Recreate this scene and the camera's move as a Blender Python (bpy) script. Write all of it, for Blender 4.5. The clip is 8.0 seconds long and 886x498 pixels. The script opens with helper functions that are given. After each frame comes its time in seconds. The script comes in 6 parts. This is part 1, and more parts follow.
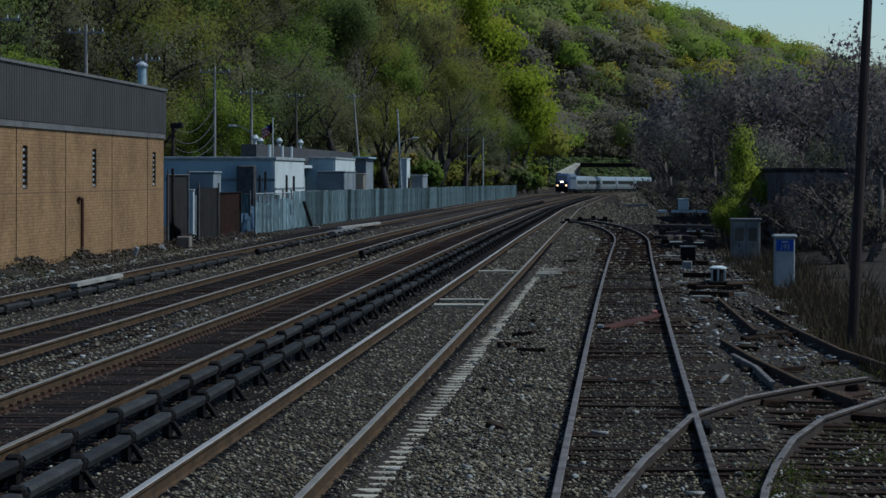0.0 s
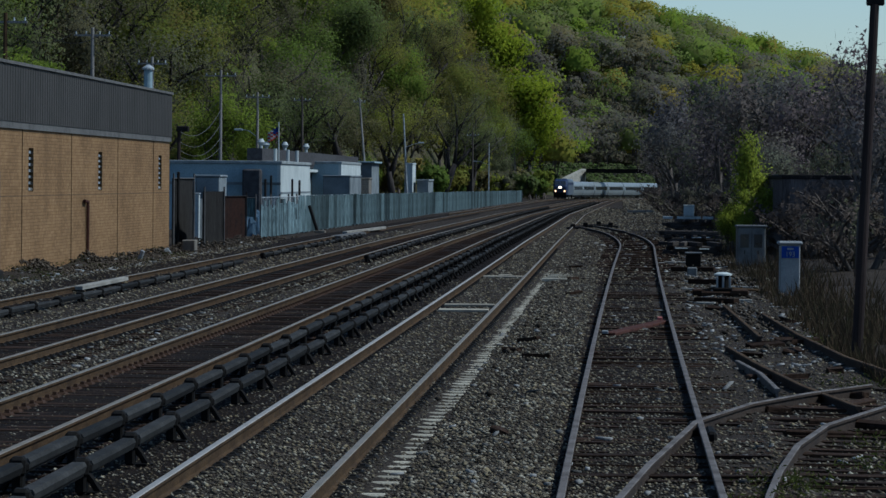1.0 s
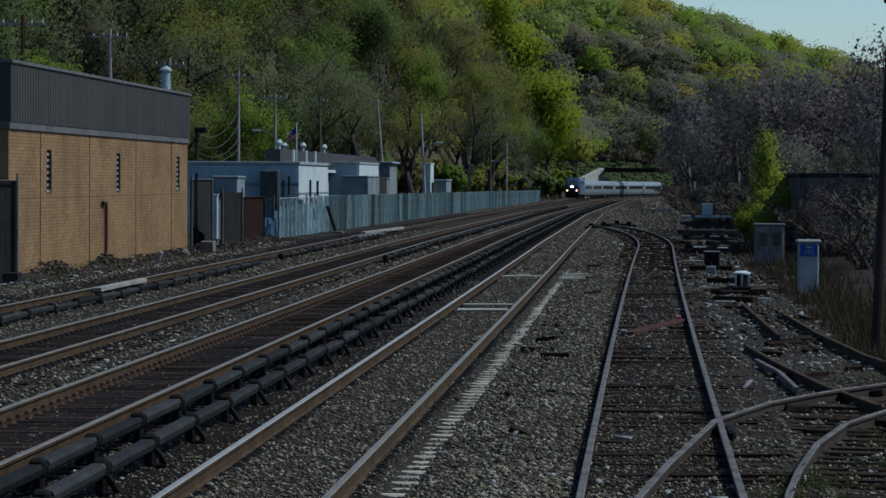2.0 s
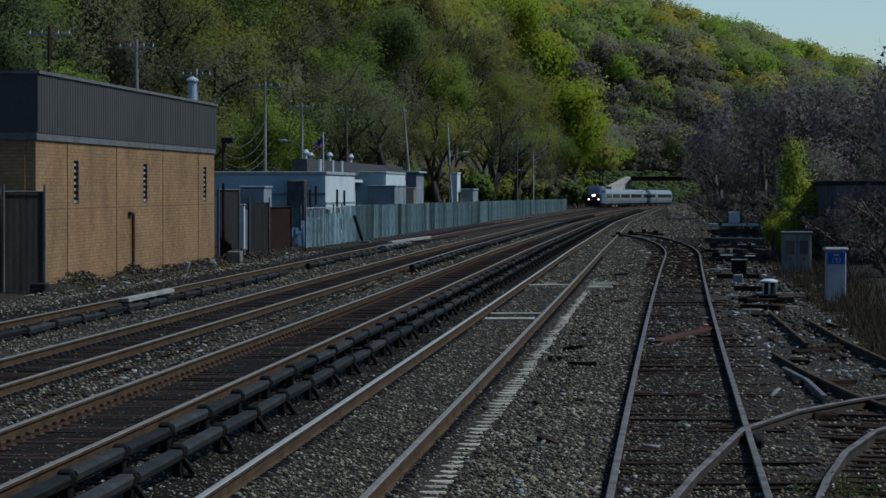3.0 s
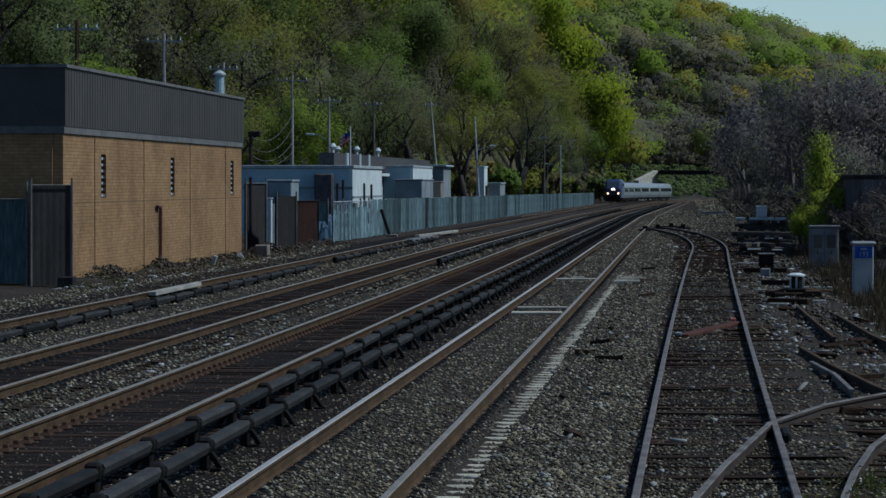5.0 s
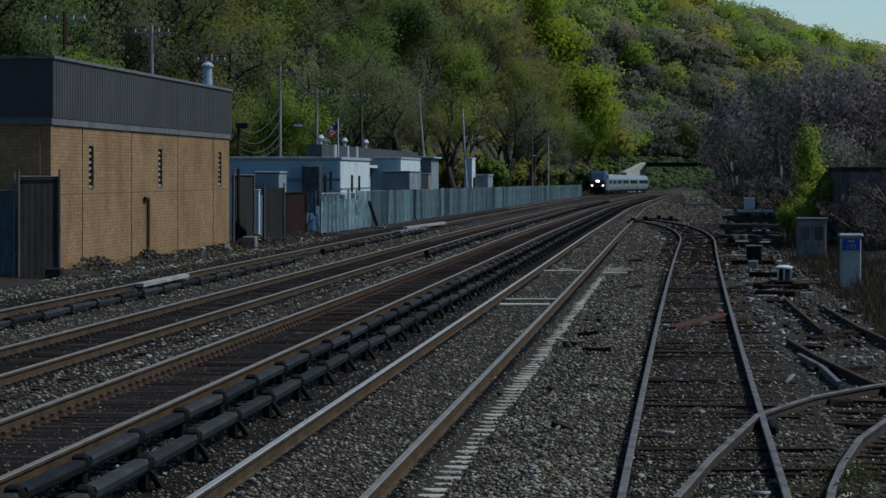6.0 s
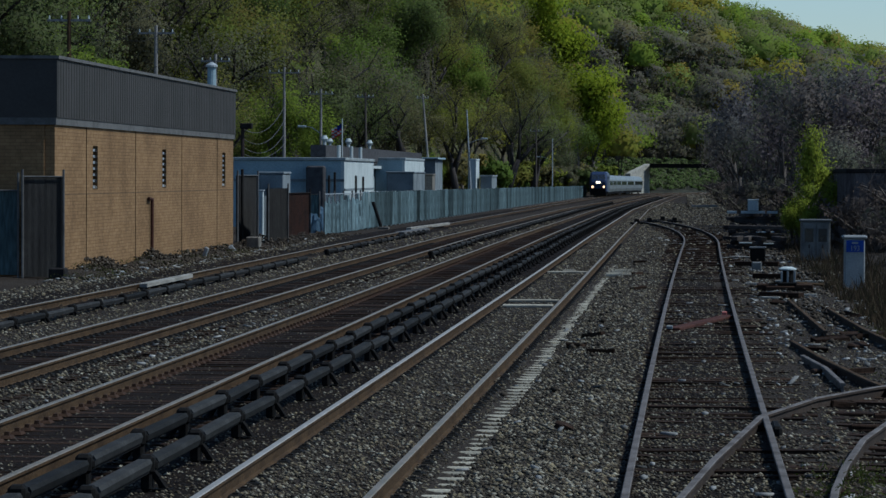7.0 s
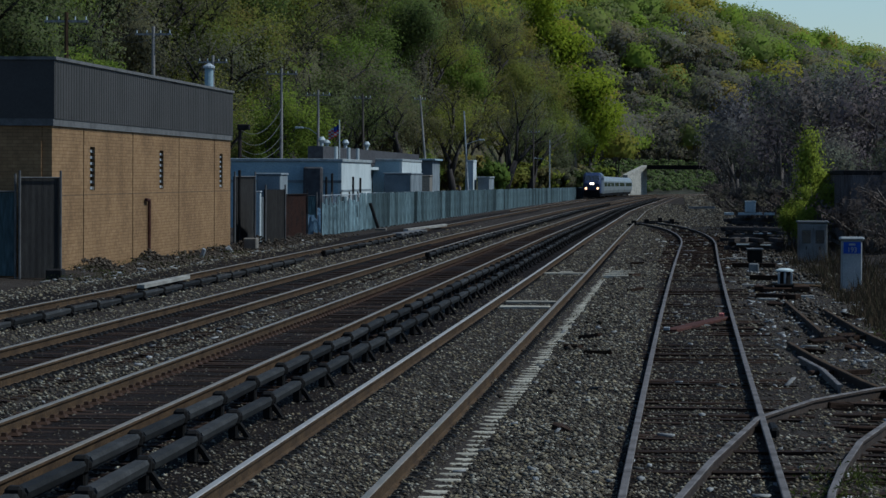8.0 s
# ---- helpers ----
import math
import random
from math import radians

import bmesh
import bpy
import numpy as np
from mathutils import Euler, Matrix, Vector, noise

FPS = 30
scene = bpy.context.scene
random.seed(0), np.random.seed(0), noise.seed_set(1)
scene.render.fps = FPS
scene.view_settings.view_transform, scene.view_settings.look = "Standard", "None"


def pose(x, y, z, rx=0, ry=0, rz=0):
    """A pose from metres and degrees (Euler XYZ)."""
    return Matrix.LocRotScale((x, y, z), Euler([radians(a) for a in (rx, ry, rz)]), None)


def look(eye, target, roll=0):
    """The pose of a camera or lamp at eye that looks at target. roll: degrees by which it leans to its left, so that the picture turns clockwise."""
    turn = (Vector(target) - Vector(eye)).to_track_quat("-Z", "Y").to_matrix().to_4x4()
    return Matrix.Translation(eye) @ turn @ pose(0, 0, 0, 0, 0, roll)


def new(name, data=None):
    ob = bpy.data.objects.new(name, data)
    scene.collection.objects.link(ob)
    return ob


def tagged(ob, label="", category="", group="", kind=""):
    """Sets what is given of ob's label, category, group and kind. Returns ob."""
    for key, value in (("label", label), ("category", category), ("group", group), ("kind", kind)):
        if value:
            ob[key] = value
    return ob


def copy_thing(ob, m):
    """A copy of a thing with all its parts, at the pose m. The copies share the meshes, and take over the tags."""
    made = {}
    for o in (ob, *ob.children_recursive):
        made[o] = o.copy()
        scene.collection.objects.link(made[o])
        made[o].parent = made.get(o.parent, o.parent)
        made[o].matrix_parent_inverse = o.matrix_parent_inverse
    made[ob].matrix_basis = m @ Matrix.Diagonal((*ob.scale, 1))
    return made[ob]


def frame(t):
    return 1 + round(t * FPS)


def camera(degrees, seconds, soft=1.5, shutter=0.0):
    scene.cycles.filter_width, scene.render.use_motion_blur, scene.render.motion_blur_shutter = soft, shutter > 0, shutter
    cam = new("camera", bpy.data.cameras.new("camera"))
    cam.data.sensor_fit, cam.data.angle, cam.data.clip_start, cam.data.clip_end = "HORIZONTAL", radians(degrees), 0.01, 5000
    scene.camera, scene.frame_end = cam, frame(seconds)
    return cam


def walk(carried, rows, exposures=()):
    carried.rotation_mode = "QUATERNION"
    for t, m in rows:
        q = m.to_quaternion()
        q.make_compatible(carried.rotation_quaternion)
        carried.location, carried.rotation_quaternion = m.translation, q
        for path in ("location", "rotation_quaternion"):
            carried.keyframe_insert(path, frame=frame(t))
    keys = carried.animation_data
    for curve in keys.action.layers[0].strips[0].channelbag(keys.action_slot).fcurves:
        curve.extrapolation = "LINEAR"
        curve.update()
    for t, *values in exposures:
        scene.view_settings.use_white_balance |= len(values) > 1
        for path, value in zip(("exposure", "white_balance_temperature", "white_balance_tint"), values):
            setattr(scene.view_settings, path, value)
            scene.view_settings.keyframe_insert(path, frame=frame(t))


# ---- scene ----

# ---------------------------------------------------------------- camera
FOCAL = 5900.0 / 1568.0
EYE = (0.0, 0.0, 2.71)
cam = camera(2 * math.degrees(math.atan(0.5 / FOCAL)), 8.0, soft=1.5)


def aim(vx, vy, roll):
    """The pose in which the straight tracks' vanishing point stands at vx, vy."""
    yaw = math.degrees(math.atan((vx - 784) / 5900.0))
    down = math.degrees(math.atan((441 - vy) / 5900.0))
    return pose(*EYE, 90 - down, 0, yaw) @ pose(0, 0, 0, 0, 0, roll)


ROLL = 0.0
walk(cam, [(t, aim(vx, vy, ROLL + r)) for t, vx, vy, r in (
    (0.0, 1087.2, 309.8, 0.19), (0.1, 1092.0, 305.7, 0.2), (0.2, 1091.0, 299.3, 0.2), (0.3, 1094.0, 295.1, 0.25),
    (0.4, 1100.4, 294.1, 0.3), (0.5, 1103.6, 286.7, 0.39), (0.6, 1163.7, 284.6, 0.4), (0.7, 1174.0, 290.9, 0.42),
    (0.8, 1121.5, 303.6, 0.45), (0.9, 1104.6, 312.0, 0.5), (1.0, 1096.6, 318.5, 0.52), (1.1, 1105.7, 322.5, 0.45),
    (1.2, 1124.7, 327.8, 0.4), (2.3, 1136.3, 316.2, 0.15), (2.4, 1144.8, 319.4, 0.13), (2.5, 1151.1, 323.6, 0.12),
    (2.6, 1163.7, 326.8, 0.1), (2.7, 1165.8, 331.4, 0.08), (2.8, 1170.9, 332.4, 0.06), (2.9, 1175.0, 334.5, 0.04), (3.0, 1177.1, 334.5, 0.02),
    (3.1, 1183.3, 336.5, 0.04), (3.2, 1188.4, 338.6, 0.06), (3.3, 1155.4, 342.7, 0.08), (3.4, 1150.3, 340.7, 0.1), (3.5, 1156.3, 339.0, 0.12),
    (3.6, 1167.8, 340.5, 0.12), (3.7, 1178.0, 341.5, 0.11), (3.8, 1182.3, 339.6, 0.11), (3.9, 1182.3, 339.0, 0.1), (4.0, 1183.6, 337.8, 0.1),
    (4.1, 1187.4, 337.6, 0.08), (4.2, 1194.6, 337.0, 0.06), (4.3, 1195.7, 334.5, 0.04), (4.4, 1197.0, 331.4, 0.02), (4.5, 1206.0, 330.0, 0.0),
    (4.6, 1214.2, 329.5, 0.0), (4.7, 1223.2, 328.5, 0.02), (5.8, 1222.0, 310.8, 0.09), (5.9, 1211.0, 310.4, 0.1), (6.0, 1203.4, 309.0, 0.1),
    (6.1, 1201.3, 309.0, 0.11), (6.2, 1205.4, 309.0, 0.12), (6.3, 1208.4, 308.5, 0.13), (6.4, 1209.4, 308.6, 0.14), (6.5, 1209.5, 308.5, 0.15),
    (6.6, 1212.8, 308.6, 0.16), (6.7, 1214.0, 308.8, 0.18), (6.8, 1218.6, 309.4, 0.2), (6.9, 1216.6, 309.6, 0.21), (7.0, 1210.1, 310.5, 0.22),
    (7.1, 1201.3, 312.2, 0.24), (7.2, 1197.0, 313.4, 0.25), (7.5, 1191.5, 314.3, 0.29), (8.0, 1205.1, 312.8, 0.26))],
     exposures=((0.0, 0.58, 5270, 3), (8.0, 0.58, 5270, 3)))

# ---------------------------------------------------------------- light
world = bpy.data.worlds.new("sky")
scene.world = world
world.use_nodes = True
wn = world.node_tree.nodes
sky = wn.new("ShaderNodeTexSky")
sky.sky_type, sky.sun_disc = "NISHITA", False
SUN_EL, SUN_AZ = 50.0, 89.0          # azimuth from +Y towards +X
sky.sun_elevation, sky.sun_rotation = radians(SUN_EL), radians(SUN_AZ)
sky.air_density, sky.dust_density, sky.ozone_density = 1.0, 0.4, 1.8
wn["Background"].inputs["Strength"].default_value = 0.060
world.node_tree.links.new(sky.outputs[0], wn["Background"].inputs["Color"])
sun = new("sun", bpy.data.lights.new("sun", "SUN"))
sun.data.energy, sun.data.angle, sun.data.color = 2.5, radians(1.5), (1.0, 0.93, 0.82)
sd = Vector((math.sin(radians(SUN_AZ)) * math.cos(radians(SUN_EL)), math.cos(radians(SUN_AZ)) * math.cos(radians(SUN_EL)),
             math.sin(radians(SUN_EL))))
sun.matrix_basis = look(sd * 100, (0, 0, 0))


# ---------------------------------------------------------------- materials
def material(name, base, rough=0.8, metal=0.0, vary=0.25, scale=3.0, fine=40.0, bump=0.3, bump_scale=30.0, second=None,
             mix_at=0.55, by_object=0.0, by_island=0.0, spec=0.06, stretch=(1, 1, 1), world_space=False, bump_dist=0.02):
    """Base colour with coarse stains towards 'second', fine grain, relief."""
    m = bpy.data.materials.new(name)
    m.use_nodes = True
    n, l = m.node_tree.nodes, m.node_tree.links
    b = n["Principled BSDF"]
    b.inputs["Roughness"].default_value, b.inputs["Metallic"].default_value = rough, metal
    b.inputs["Specular IOR Level"].default_value = spec
    geo = n.new("ShaderNodeNewGeometry")
    tc = n.new("ShaderNodeTexCoord")
    mp = n.new("ShaderNodeMapping")
    mp.inputs["Scale"].default_value = stretch
    l.new(geo.outputs["Position"] if world_space else tc.outputs["Object"], mp.inputs["Vector"])
    n1 = n.new("ShaderNodeTexNoise")
    n1.inputs["Scale"].default_value, n1.inputs["Detail"].default_value = scale, 4
    n2 = n.new("ShaderNodeTexNoise")
    n2.inputs["Scale"].default_value, n2.inputs["Detail"].default_value = fine, 2
    for k in (n1, n2):
        l.new(mp.outputs[0], k.inputs["Vector"])
    ramp = n.new("ShaderNodeValToRGB")
    ramp.color_ramp.elements[0].position, ramp.color_ramp.elements[1].position = mix_at - 0.13, mix_at + 0.13
    sec = second or tuple(c * 0.6 for c in base)
    ramp.color_ramp.elements[0].color, ramp.color_ramp.elements[1].color = (*base, 1), (*sec, 1)
    l.new(n1.outputs["Fac"], ramp.inputs[0])
    val = n.new("ShaderNodeMapRange")
    val.inputs["From Min"].default_value, val.inputs["From Max"].default_value = 0.25, 0.75
    val.inputs["To Min"].default_value, val.inputs["To Max"].default_value = 1 - vary, 1 + vary
    l.new(n2.outputs["Fac"], val.inputs["Value"])
    hsv = n.new("ShaderNodeHueSaturation")
    l.new(ramp.outputs[0], hsv.inputs["Color"])
    last = val.outputs[0]
    for amount, source in ((by_object, "object"), (by_island, "island")):
        if amount:
            r = n.new("ShaderNodeObjectInfo").outputs["Random"] if source == "object" else geo.outputs["Random Per Island"]
            mr = n.new("ShaderNodeMapRange")
            mr.inputs["To Min"].default_value, mr.inputs["To Max"].default_value = 1 - amount, 1 + amount
            l.new(r, mr.inputs["Value"])
            mul = n.new("ShaderNodeMath")
            mul.operation = "MULTIPLY"
            l.new(last, mul.inputs[0]), l.new(mr.outputs[0], mul.inputs[1])
            last = mul.outputs[0]
    l.new(last, hsv.inputs["Value"])
    l.new(hsv.outputs[0], b.inputs["Base Color"])
    if bump:
        n3 = n.new("ShaderNodeTexNoise")
        n3.inputs["Scale"].default_value, n3.inputs["Detail"].default_value = bump_scale, 3
        l.new(mp.outputs[0], n3.inputs["Vector"])
        bp = n.new("ShaderNodeBump")
        bp.inputs["Strength"].default_value, bp.inputs["Distance"].default_value = bump, bump_dist
        l.new(n3.outputs["Fac"], bp.inputs["Height"])
        l.new(bp.outputs[0], b.inputs["Normal"])
    return m


def leaf_material(name, colours, hue_by_tree=True, light=0.35):
    """Leaves whose hue differs from tree to tree and from clump to clump; light passes through them."""
    m = bpy.data.materials.new(name)
    m.use_nodes = True
    n, l = m.node_tree.nodes, m.node_tree.links
    b = n["Principled BSDF"]
    b.inputs["Roughness"].default_value, b.inputs["Specular IOR Level"].default_value = 0.9, 0.0
    rnd = n.new("ShaderNodeObjectInfo").outputs["Random"]
    isl = n.new("ShaderNodeNewGeometry").outputs["Random Per Island"]
    add = n.new("ShaderNodeMath")
    add.operation = "MULTIPLY_ADD"
    l.new(isl, add.inputs[0])
    add.inputs[1].default_value = 0.06 if hue_by_tree else 1.0
    if hue_by_tree:
        sc = n.new("ShaderNodeMath")
        sc.operation = "MULTIPLY"
        l.new(rnd, sc.inputs[0])
        sc.inputs[1].default_value = 0.94
        l.new(sc.outputs[0], add.inputs[2])
    else:
        add.inputs[2].default_value = 0.0
    ramp = n.new("ShaderNodeValToRGB")
    e = ramp.color_ramp.elements
    while len(e) < len(colours):
        e.new(0.5)
    for i, c in enumerate(colours):
        e[i].position, e[i].color = i / (len(colours) - 1), (*c, 1)
    l.new(add.outputs[0], ramp.inputs[0])
    l.new(ramp.outputs[0], b.inputs["Base Color"])
    tr = n.new("ShaderNodeBsdfTranslucent")
    l.new(ramp.outputs[0], tr.inputs["Color"])
    mix = n.new("ShaderNodeMixShader")
    mix.inputs[0].default_value = light
    l.new(b.outputs[0], mix.inputs[1]), l.new(tr.outputs[0], mix.inputs[2])
    l.new(mix.outputs[0], n["Material Output"].inputs["Surface"])
    return m


def glow_material(name, colour, strength):
    m = bpy.data.materials.new(name)
    m.use_nodes = True
    b = m.node_tree.nodes["Principled BSDF"]
    b.inputs["Base Color"].default_value = (*colour, 1)
    b.inputs["Emission Color"].default_value, b.inputs["Emission Strength"].default_value = (*colour, 1), strength
    return m


def brick_material():
    m = material("tan_brick", (0.235, 0.146, 0.073), 0.85, vary=0.18, scale=0.45, fine=5.0, second=(0.168, 0.103, 0.052), mix_at=0.54,
                 bump=0.0)
    n, l = m.node_tree.nodes, m.node_tree.links
    b = n["Principled BSDF"]
    tc = n.new("ShaderNodeTexCoord")
    sep, com = n.new("ShaderNodeSeparateXYZ"), n.new("ShaderNodeCombineXYZ")
    l.new(tc.outputs["Object"], sep.inputs[0])
    s = n.new("ShaderNodeMath")
    l.new(sep.outputs["X"], s.inputs[0]), l.new(sep.outputs["Y"], s.inputs[1])
    l.new(s.outputs[0], com.inputs["X"]), l.new(sep.outputs["Z"], com.inputs["Y"])
    br = n.new("ShaderNodeTexBrick")
    l.new(com.outputs[0], br.inputs["Vector"])
    br.inputs["Scale"].default_value = 1.0
    br.inputs["Brick Width"].default_value, br.inputs["Row Height"].default_value = 0.30, 0.10
    br.inputs["Mortar Size"].default_value = 0.008
    br.inputs["Color1"].default_value, br.inputs["Color2"].default_value = (1, 1, 1, 1), (0.80, 0.78, 0.75, 1)
    br.inputs["Mortar"].default_value = (0.62, 0.60, 0.58, 1)
    old = b.inputs["Base Color"].links[0].from_socket
    mul = n.new("ShaderNodeMix")
    mul.data_type, mul.blend_type = "RGBA", "MULTIPLY"
    mul.inputs["Factor"].default_value = 1.0
    l.new(old, mul.inputs["A"]), l.new(br.outputs["Color"], mul.inputs["B"])
    l.new(mul.outputs["Result"], b.inputs["Base Color"])
    bp = n.new("ShaderNodeBump")
    bp.inputs["Strength"].default_value, bp.inputs["Distance"].default_value = 0.6, 0.01
    bp.invert = True
    l.new(br.outputs["Fac"], bp.inputs["Height"]), l.new(bp.outputs[0], b.inputs["Normal"])
    return m


def stone_material():
    """Crushed stone: mostly dark, dusty brown or grey pieces with a few pale ones."""
    m = bpy.data.materials.new("ballast_stone")
    m.use_nodes = True
    n, l = m.node_tree.nodes, m.node_tree.links
    b = n["Principled BSDF"]
    b.inputs["Roughness"].default_value, b.inputs["Specular IOR Level"].default_value = 0.85, 0.12
    geo = n.new("ShaderNodeNewGeometry")
    ramp = n.new("ShaderNodeValToRGB")
    tones = ((0.0, (0.022, 0.018, 0.014)), (0.28, (0.042, 0.035, 0.026)), (0.45, (0.070, 0.053, 0.033)), (0.62, (0.084, 0.074, 0.058)), (0.78, (0.160, 0.130, 0.076)),
             (0.93, (0.185, 0.168, 0.132)), (1.0, (0.29, 0.265, 0.20)))
    e = ramp.color_ramp.elements
    while len(e) < len(tones):
        e.new(0.5)
    for i, (p, c) in enumerate(tones):
        e[i].position, e[i].color = p, (*c, 1)
    l.new(geo.outputs["Random Per Island"], ramp.inputs[0])
    dust = n.new("ShaderNodeTexNoise")
    dust.inputs["Scale"].default_value, dust.inputs["Detail"].default_value = 0.7, 3
    l.new(geo.outputs["Position"], dust.inputs["Vector"])
    val = n.new("ShaderNodeMapRange")
    val.inputs["From Min"].default_value, val.inputs["From Max"].default_value = 0.3, 0.7
    val.inputs["To Min"].default_value, val.inputs["To Max"].default_value = 0.65, 1.26
    l.new(dust.outputs["Fac"], val.inputs["Value"])
    hsv = n.new("ShaderNodeHueSaturation")
    l.new(ramp.outputs[0], hsv.inputs["Color"]), l.new(val.outputs[0], hsv.inputs["Value"])
    l.new(hsv.outputs[0], b.inputs["Base Color"])
    return m


M = {}
M["soil"] = material("gravel_ground", (0.036, 0.029, 0.023), 0.95, vary=0.9, scale=0.35, fine=22.0, second=(0.021, 0.016, 0.0125),
                     bump=1.0, bump_scale=20.0, world_space=True, bump_dist=0.05)
M["forest_floor"] = material("forest_floor", (0.06, 0.052, 0.032), 0.95, vary=0.5, scale=0.08, fine=1.5, second=(0.048, 0.058, 0.022),
                             bump=0.8, bump_scale=1.5, world_space=True, bump_dist=0.3)
M["grass"] = material("grass_bank", (0.034, 0.034, 0.024), 0.95, vary=0.8, scale=0.15, fine=1.2, second=(0.022, 0.020, 0.016), bump=0.8, bump_scale=2.0, world_space=True, bump_dist=0.2)
M["stone"] = stone_material()
M["oily"] = material("oily_ballast", (0.0125, 0.0088, 0.0066), 0.95, vary=0.7, scale=0.5, fine=24.0, second=(0.0075, 0.0055, 0.0044), bump=1.0, bump_scale=22.0,
                     world_space=True, bump_dist=0.05)
M["rust"] = material("rail_rust", (0.058, 0.037, 0.020), 0.85, vary=0.45, scale=1.5, fine=30, second=(0.034, 0.022, 0.013), bump=0.3)
M["dark_rust"] = material("dark_rail_rust", (0.044, 0.033, 0.026), 0.85, vary=0.35, scale=1.5, fine=30, second=(0.028, 0.022, 0.019), bump=0.3)
M["clip_rust"] = material("clip_rust", (0.044, 0.026, 0.017), 0.85, vary=0.3, scale=2, fine=30, second=(0.032, 0.019, 0.013))
M["old_rail"] = material("old_rail_steel", (0.125, 0.110, 0.100), 0.65, metal=0.15, vary=0.3, scale=2, fine=25, second=(0.06, 0.048, 0.04))
M["steel"] = material("worn_steel", (0.40, 0.345, 0.275), 0.5, metal=0.8, vary=0.15, scale=2, fine=30, second=(0.46, 0.41, 0.35), bump=0.05)
M["mid_steel"] = material("greyed_steel", (0.235, 0.20, 0.15), 0.5, metal=0.7, vary=0.2, scale=2, fine=30, second=(0.19, 0.158, 0.118), bump=0.05)
M["dull_steel"] = material("dull_steel", (0.20, 0.163, 0.11), 0.45, metal=0.6, vary=0.2, scale=2, fine=30, second=(0.27, 0.21, 0.15), bump=0.1)
M["concrete"] = material("tie_concrete", (0.30, 0.275, 0.215), 0.9, vary=0.25, scale=2, fine=40, second=(0.19, 0.17, 0.135), by_object=0.25)
M["tie_wood"] = material("creosoted_wood", (0.020, 0.0118, 0.0078), 0.9, vary=0.6, scale=2, fine=25, second=(0.032, 0.020, 0.0135),
                         by_object=0.35, stretch=(0.3, 3, 1))
M["old_timber"] = material("greyed_timber", (0.040, 0.034, 0.031), 0.9, vary=0.5, scale=2, fine=25, second=(0.066, 0.058, 0.052), by_object=0.45, stretch=(0.3, 3, 1))
M["cover"] = material("cover_board", (0.0265, 0.0260, 0.0252), 0.8, vary=0.35, scale=1.2, fine=25, second=(0.015, 0.0146, 0.014), by_object=0.5, spec=0.05)
M["bracket"] = material("bracket_iron", (0.0095, 0.0088, 0.0082), 0.8, vary=0.3, scale=4, fine=30)
M["brick"] = brick_material()
M["brick_joint"] = material("dirty_mortar", (0.12, 0.078, 0.045), 0.9, vary=0.3, scale=2, fine=20)
M["fascia"] = material("fascia_metal", (0.050, 0.046, 0.043), 0.6, vary=0.12, scale=0.6, fine=12, second=(0.040, 0.037, 0.034), bump=0.1)
M["trim"] = material("metal_trim", (0.11, 0.105, 0.10), 0.6, vary=0.15, scale=2, fine=20)
M["dark"] = material("dark_iron", (0.02, 0.018, 0.017), 0.8, vary=0.3)
M["fence"] = material("slatted_fence", (0.134, 0.186, 0.198), 0.7, vary=0.5, scale=0.8, fine=14, second=(0.085, 0.115, 0.122), by_object=0.5,
                      stretch=(1, 1, 0.15))
M["screen"] = material("dark_screen_sheet", (0.062, 0.058, 0.054), 0.8, vary=0.25, scale=1.0, fine=10, second=(0.045, 0.042, 0.04), stretch=(3, 3, 0.4))
M["pale_sheet"] = material("pale_sheet_metal", (0.20, 0.215, 0.22), 0.6, vary=0.25, scale=1.5, fine=12, second=(0.13, 0.14, 0.145), stretch=(3, 3, 0.4))
M["galv"] = material("galvanised_steel", (0.36, 0.38, 0.39), 0.5, metal=0.4, vary=0.2)
M["blue_wall"] = material("blue_siding", (0.25, 0.315, 0.335), 0.75, vary=0.15, scale=0.5, fine=10, second=(0.17, 0.235, 0.275))
M["tarp"] = material("blue_tarpaulin", (0.045, 0.075, 0.11), 0.6, vary=0.3, scale=1.5, fine=10)
M["pale_trim"] = material("pale_roof_edge", (0.24, 0.26, 0.26), 0.7, vary=0.2, scale=1.0, fine=10)
M["white_wall"] = material("white_painted_wall", (0.40, 0.43, 0.42), 0.75, vary=0.15, scale=0.6, fine=12, second=(0.32, 0.35, 0.345))
M["grey_wall"] = material("grey_wall", (0.17, 0.19, 0.20), 0.8, vary=0.15, scale=0.6, fine=12)
M["roof"] = material("dark_roofing", (0.06, 0.058, 0.06), 0.85, vary=0.2)
M["pole_wood"] = material("weathered_pole", (0.24, 0.225, 0.21), 0.9, vary=0.3, scale=2, fine=30, stretch=(4, 4, 0.3))
M["dark_wall"] = material("weathered_dark_boards", (0.11, 0.096, 0.092), 0.9, vary=0.5, scale=0.8, fine=10, second=(0.036, 0.031, 0.029), stretch=(3, 3, 0.3))
M["dark_pole"] = material("tarred_pole", (0.035, 0.026, 0.024), 0.85, vary=0.3, scale=2, fine=30, stretch=(4, 4, 0.3))
M["bark"] = material("bark", (0.10, 0.085, 0.074), 0.95, vary=0.35, scale=1.0, fine=8, stretch=(3, 3, 0.5))
M["dark_bark"] = material("dark_bark", (0.052, 0.045, 0.042), 0.95, vary=0.35, scale=1.0, fine=8, stretch=(3, 3, 0.5))
M["loco_blue"] = material("navy_paint", (0.026, 0.038, 0.080), 0.4, vary=0.1, bump=0.02)
M["loco_grey"] = material("silver_paint", (0.12, 0.14, 0.17), 0.4, metal=0.3, vary=0.08, bump=0.02)
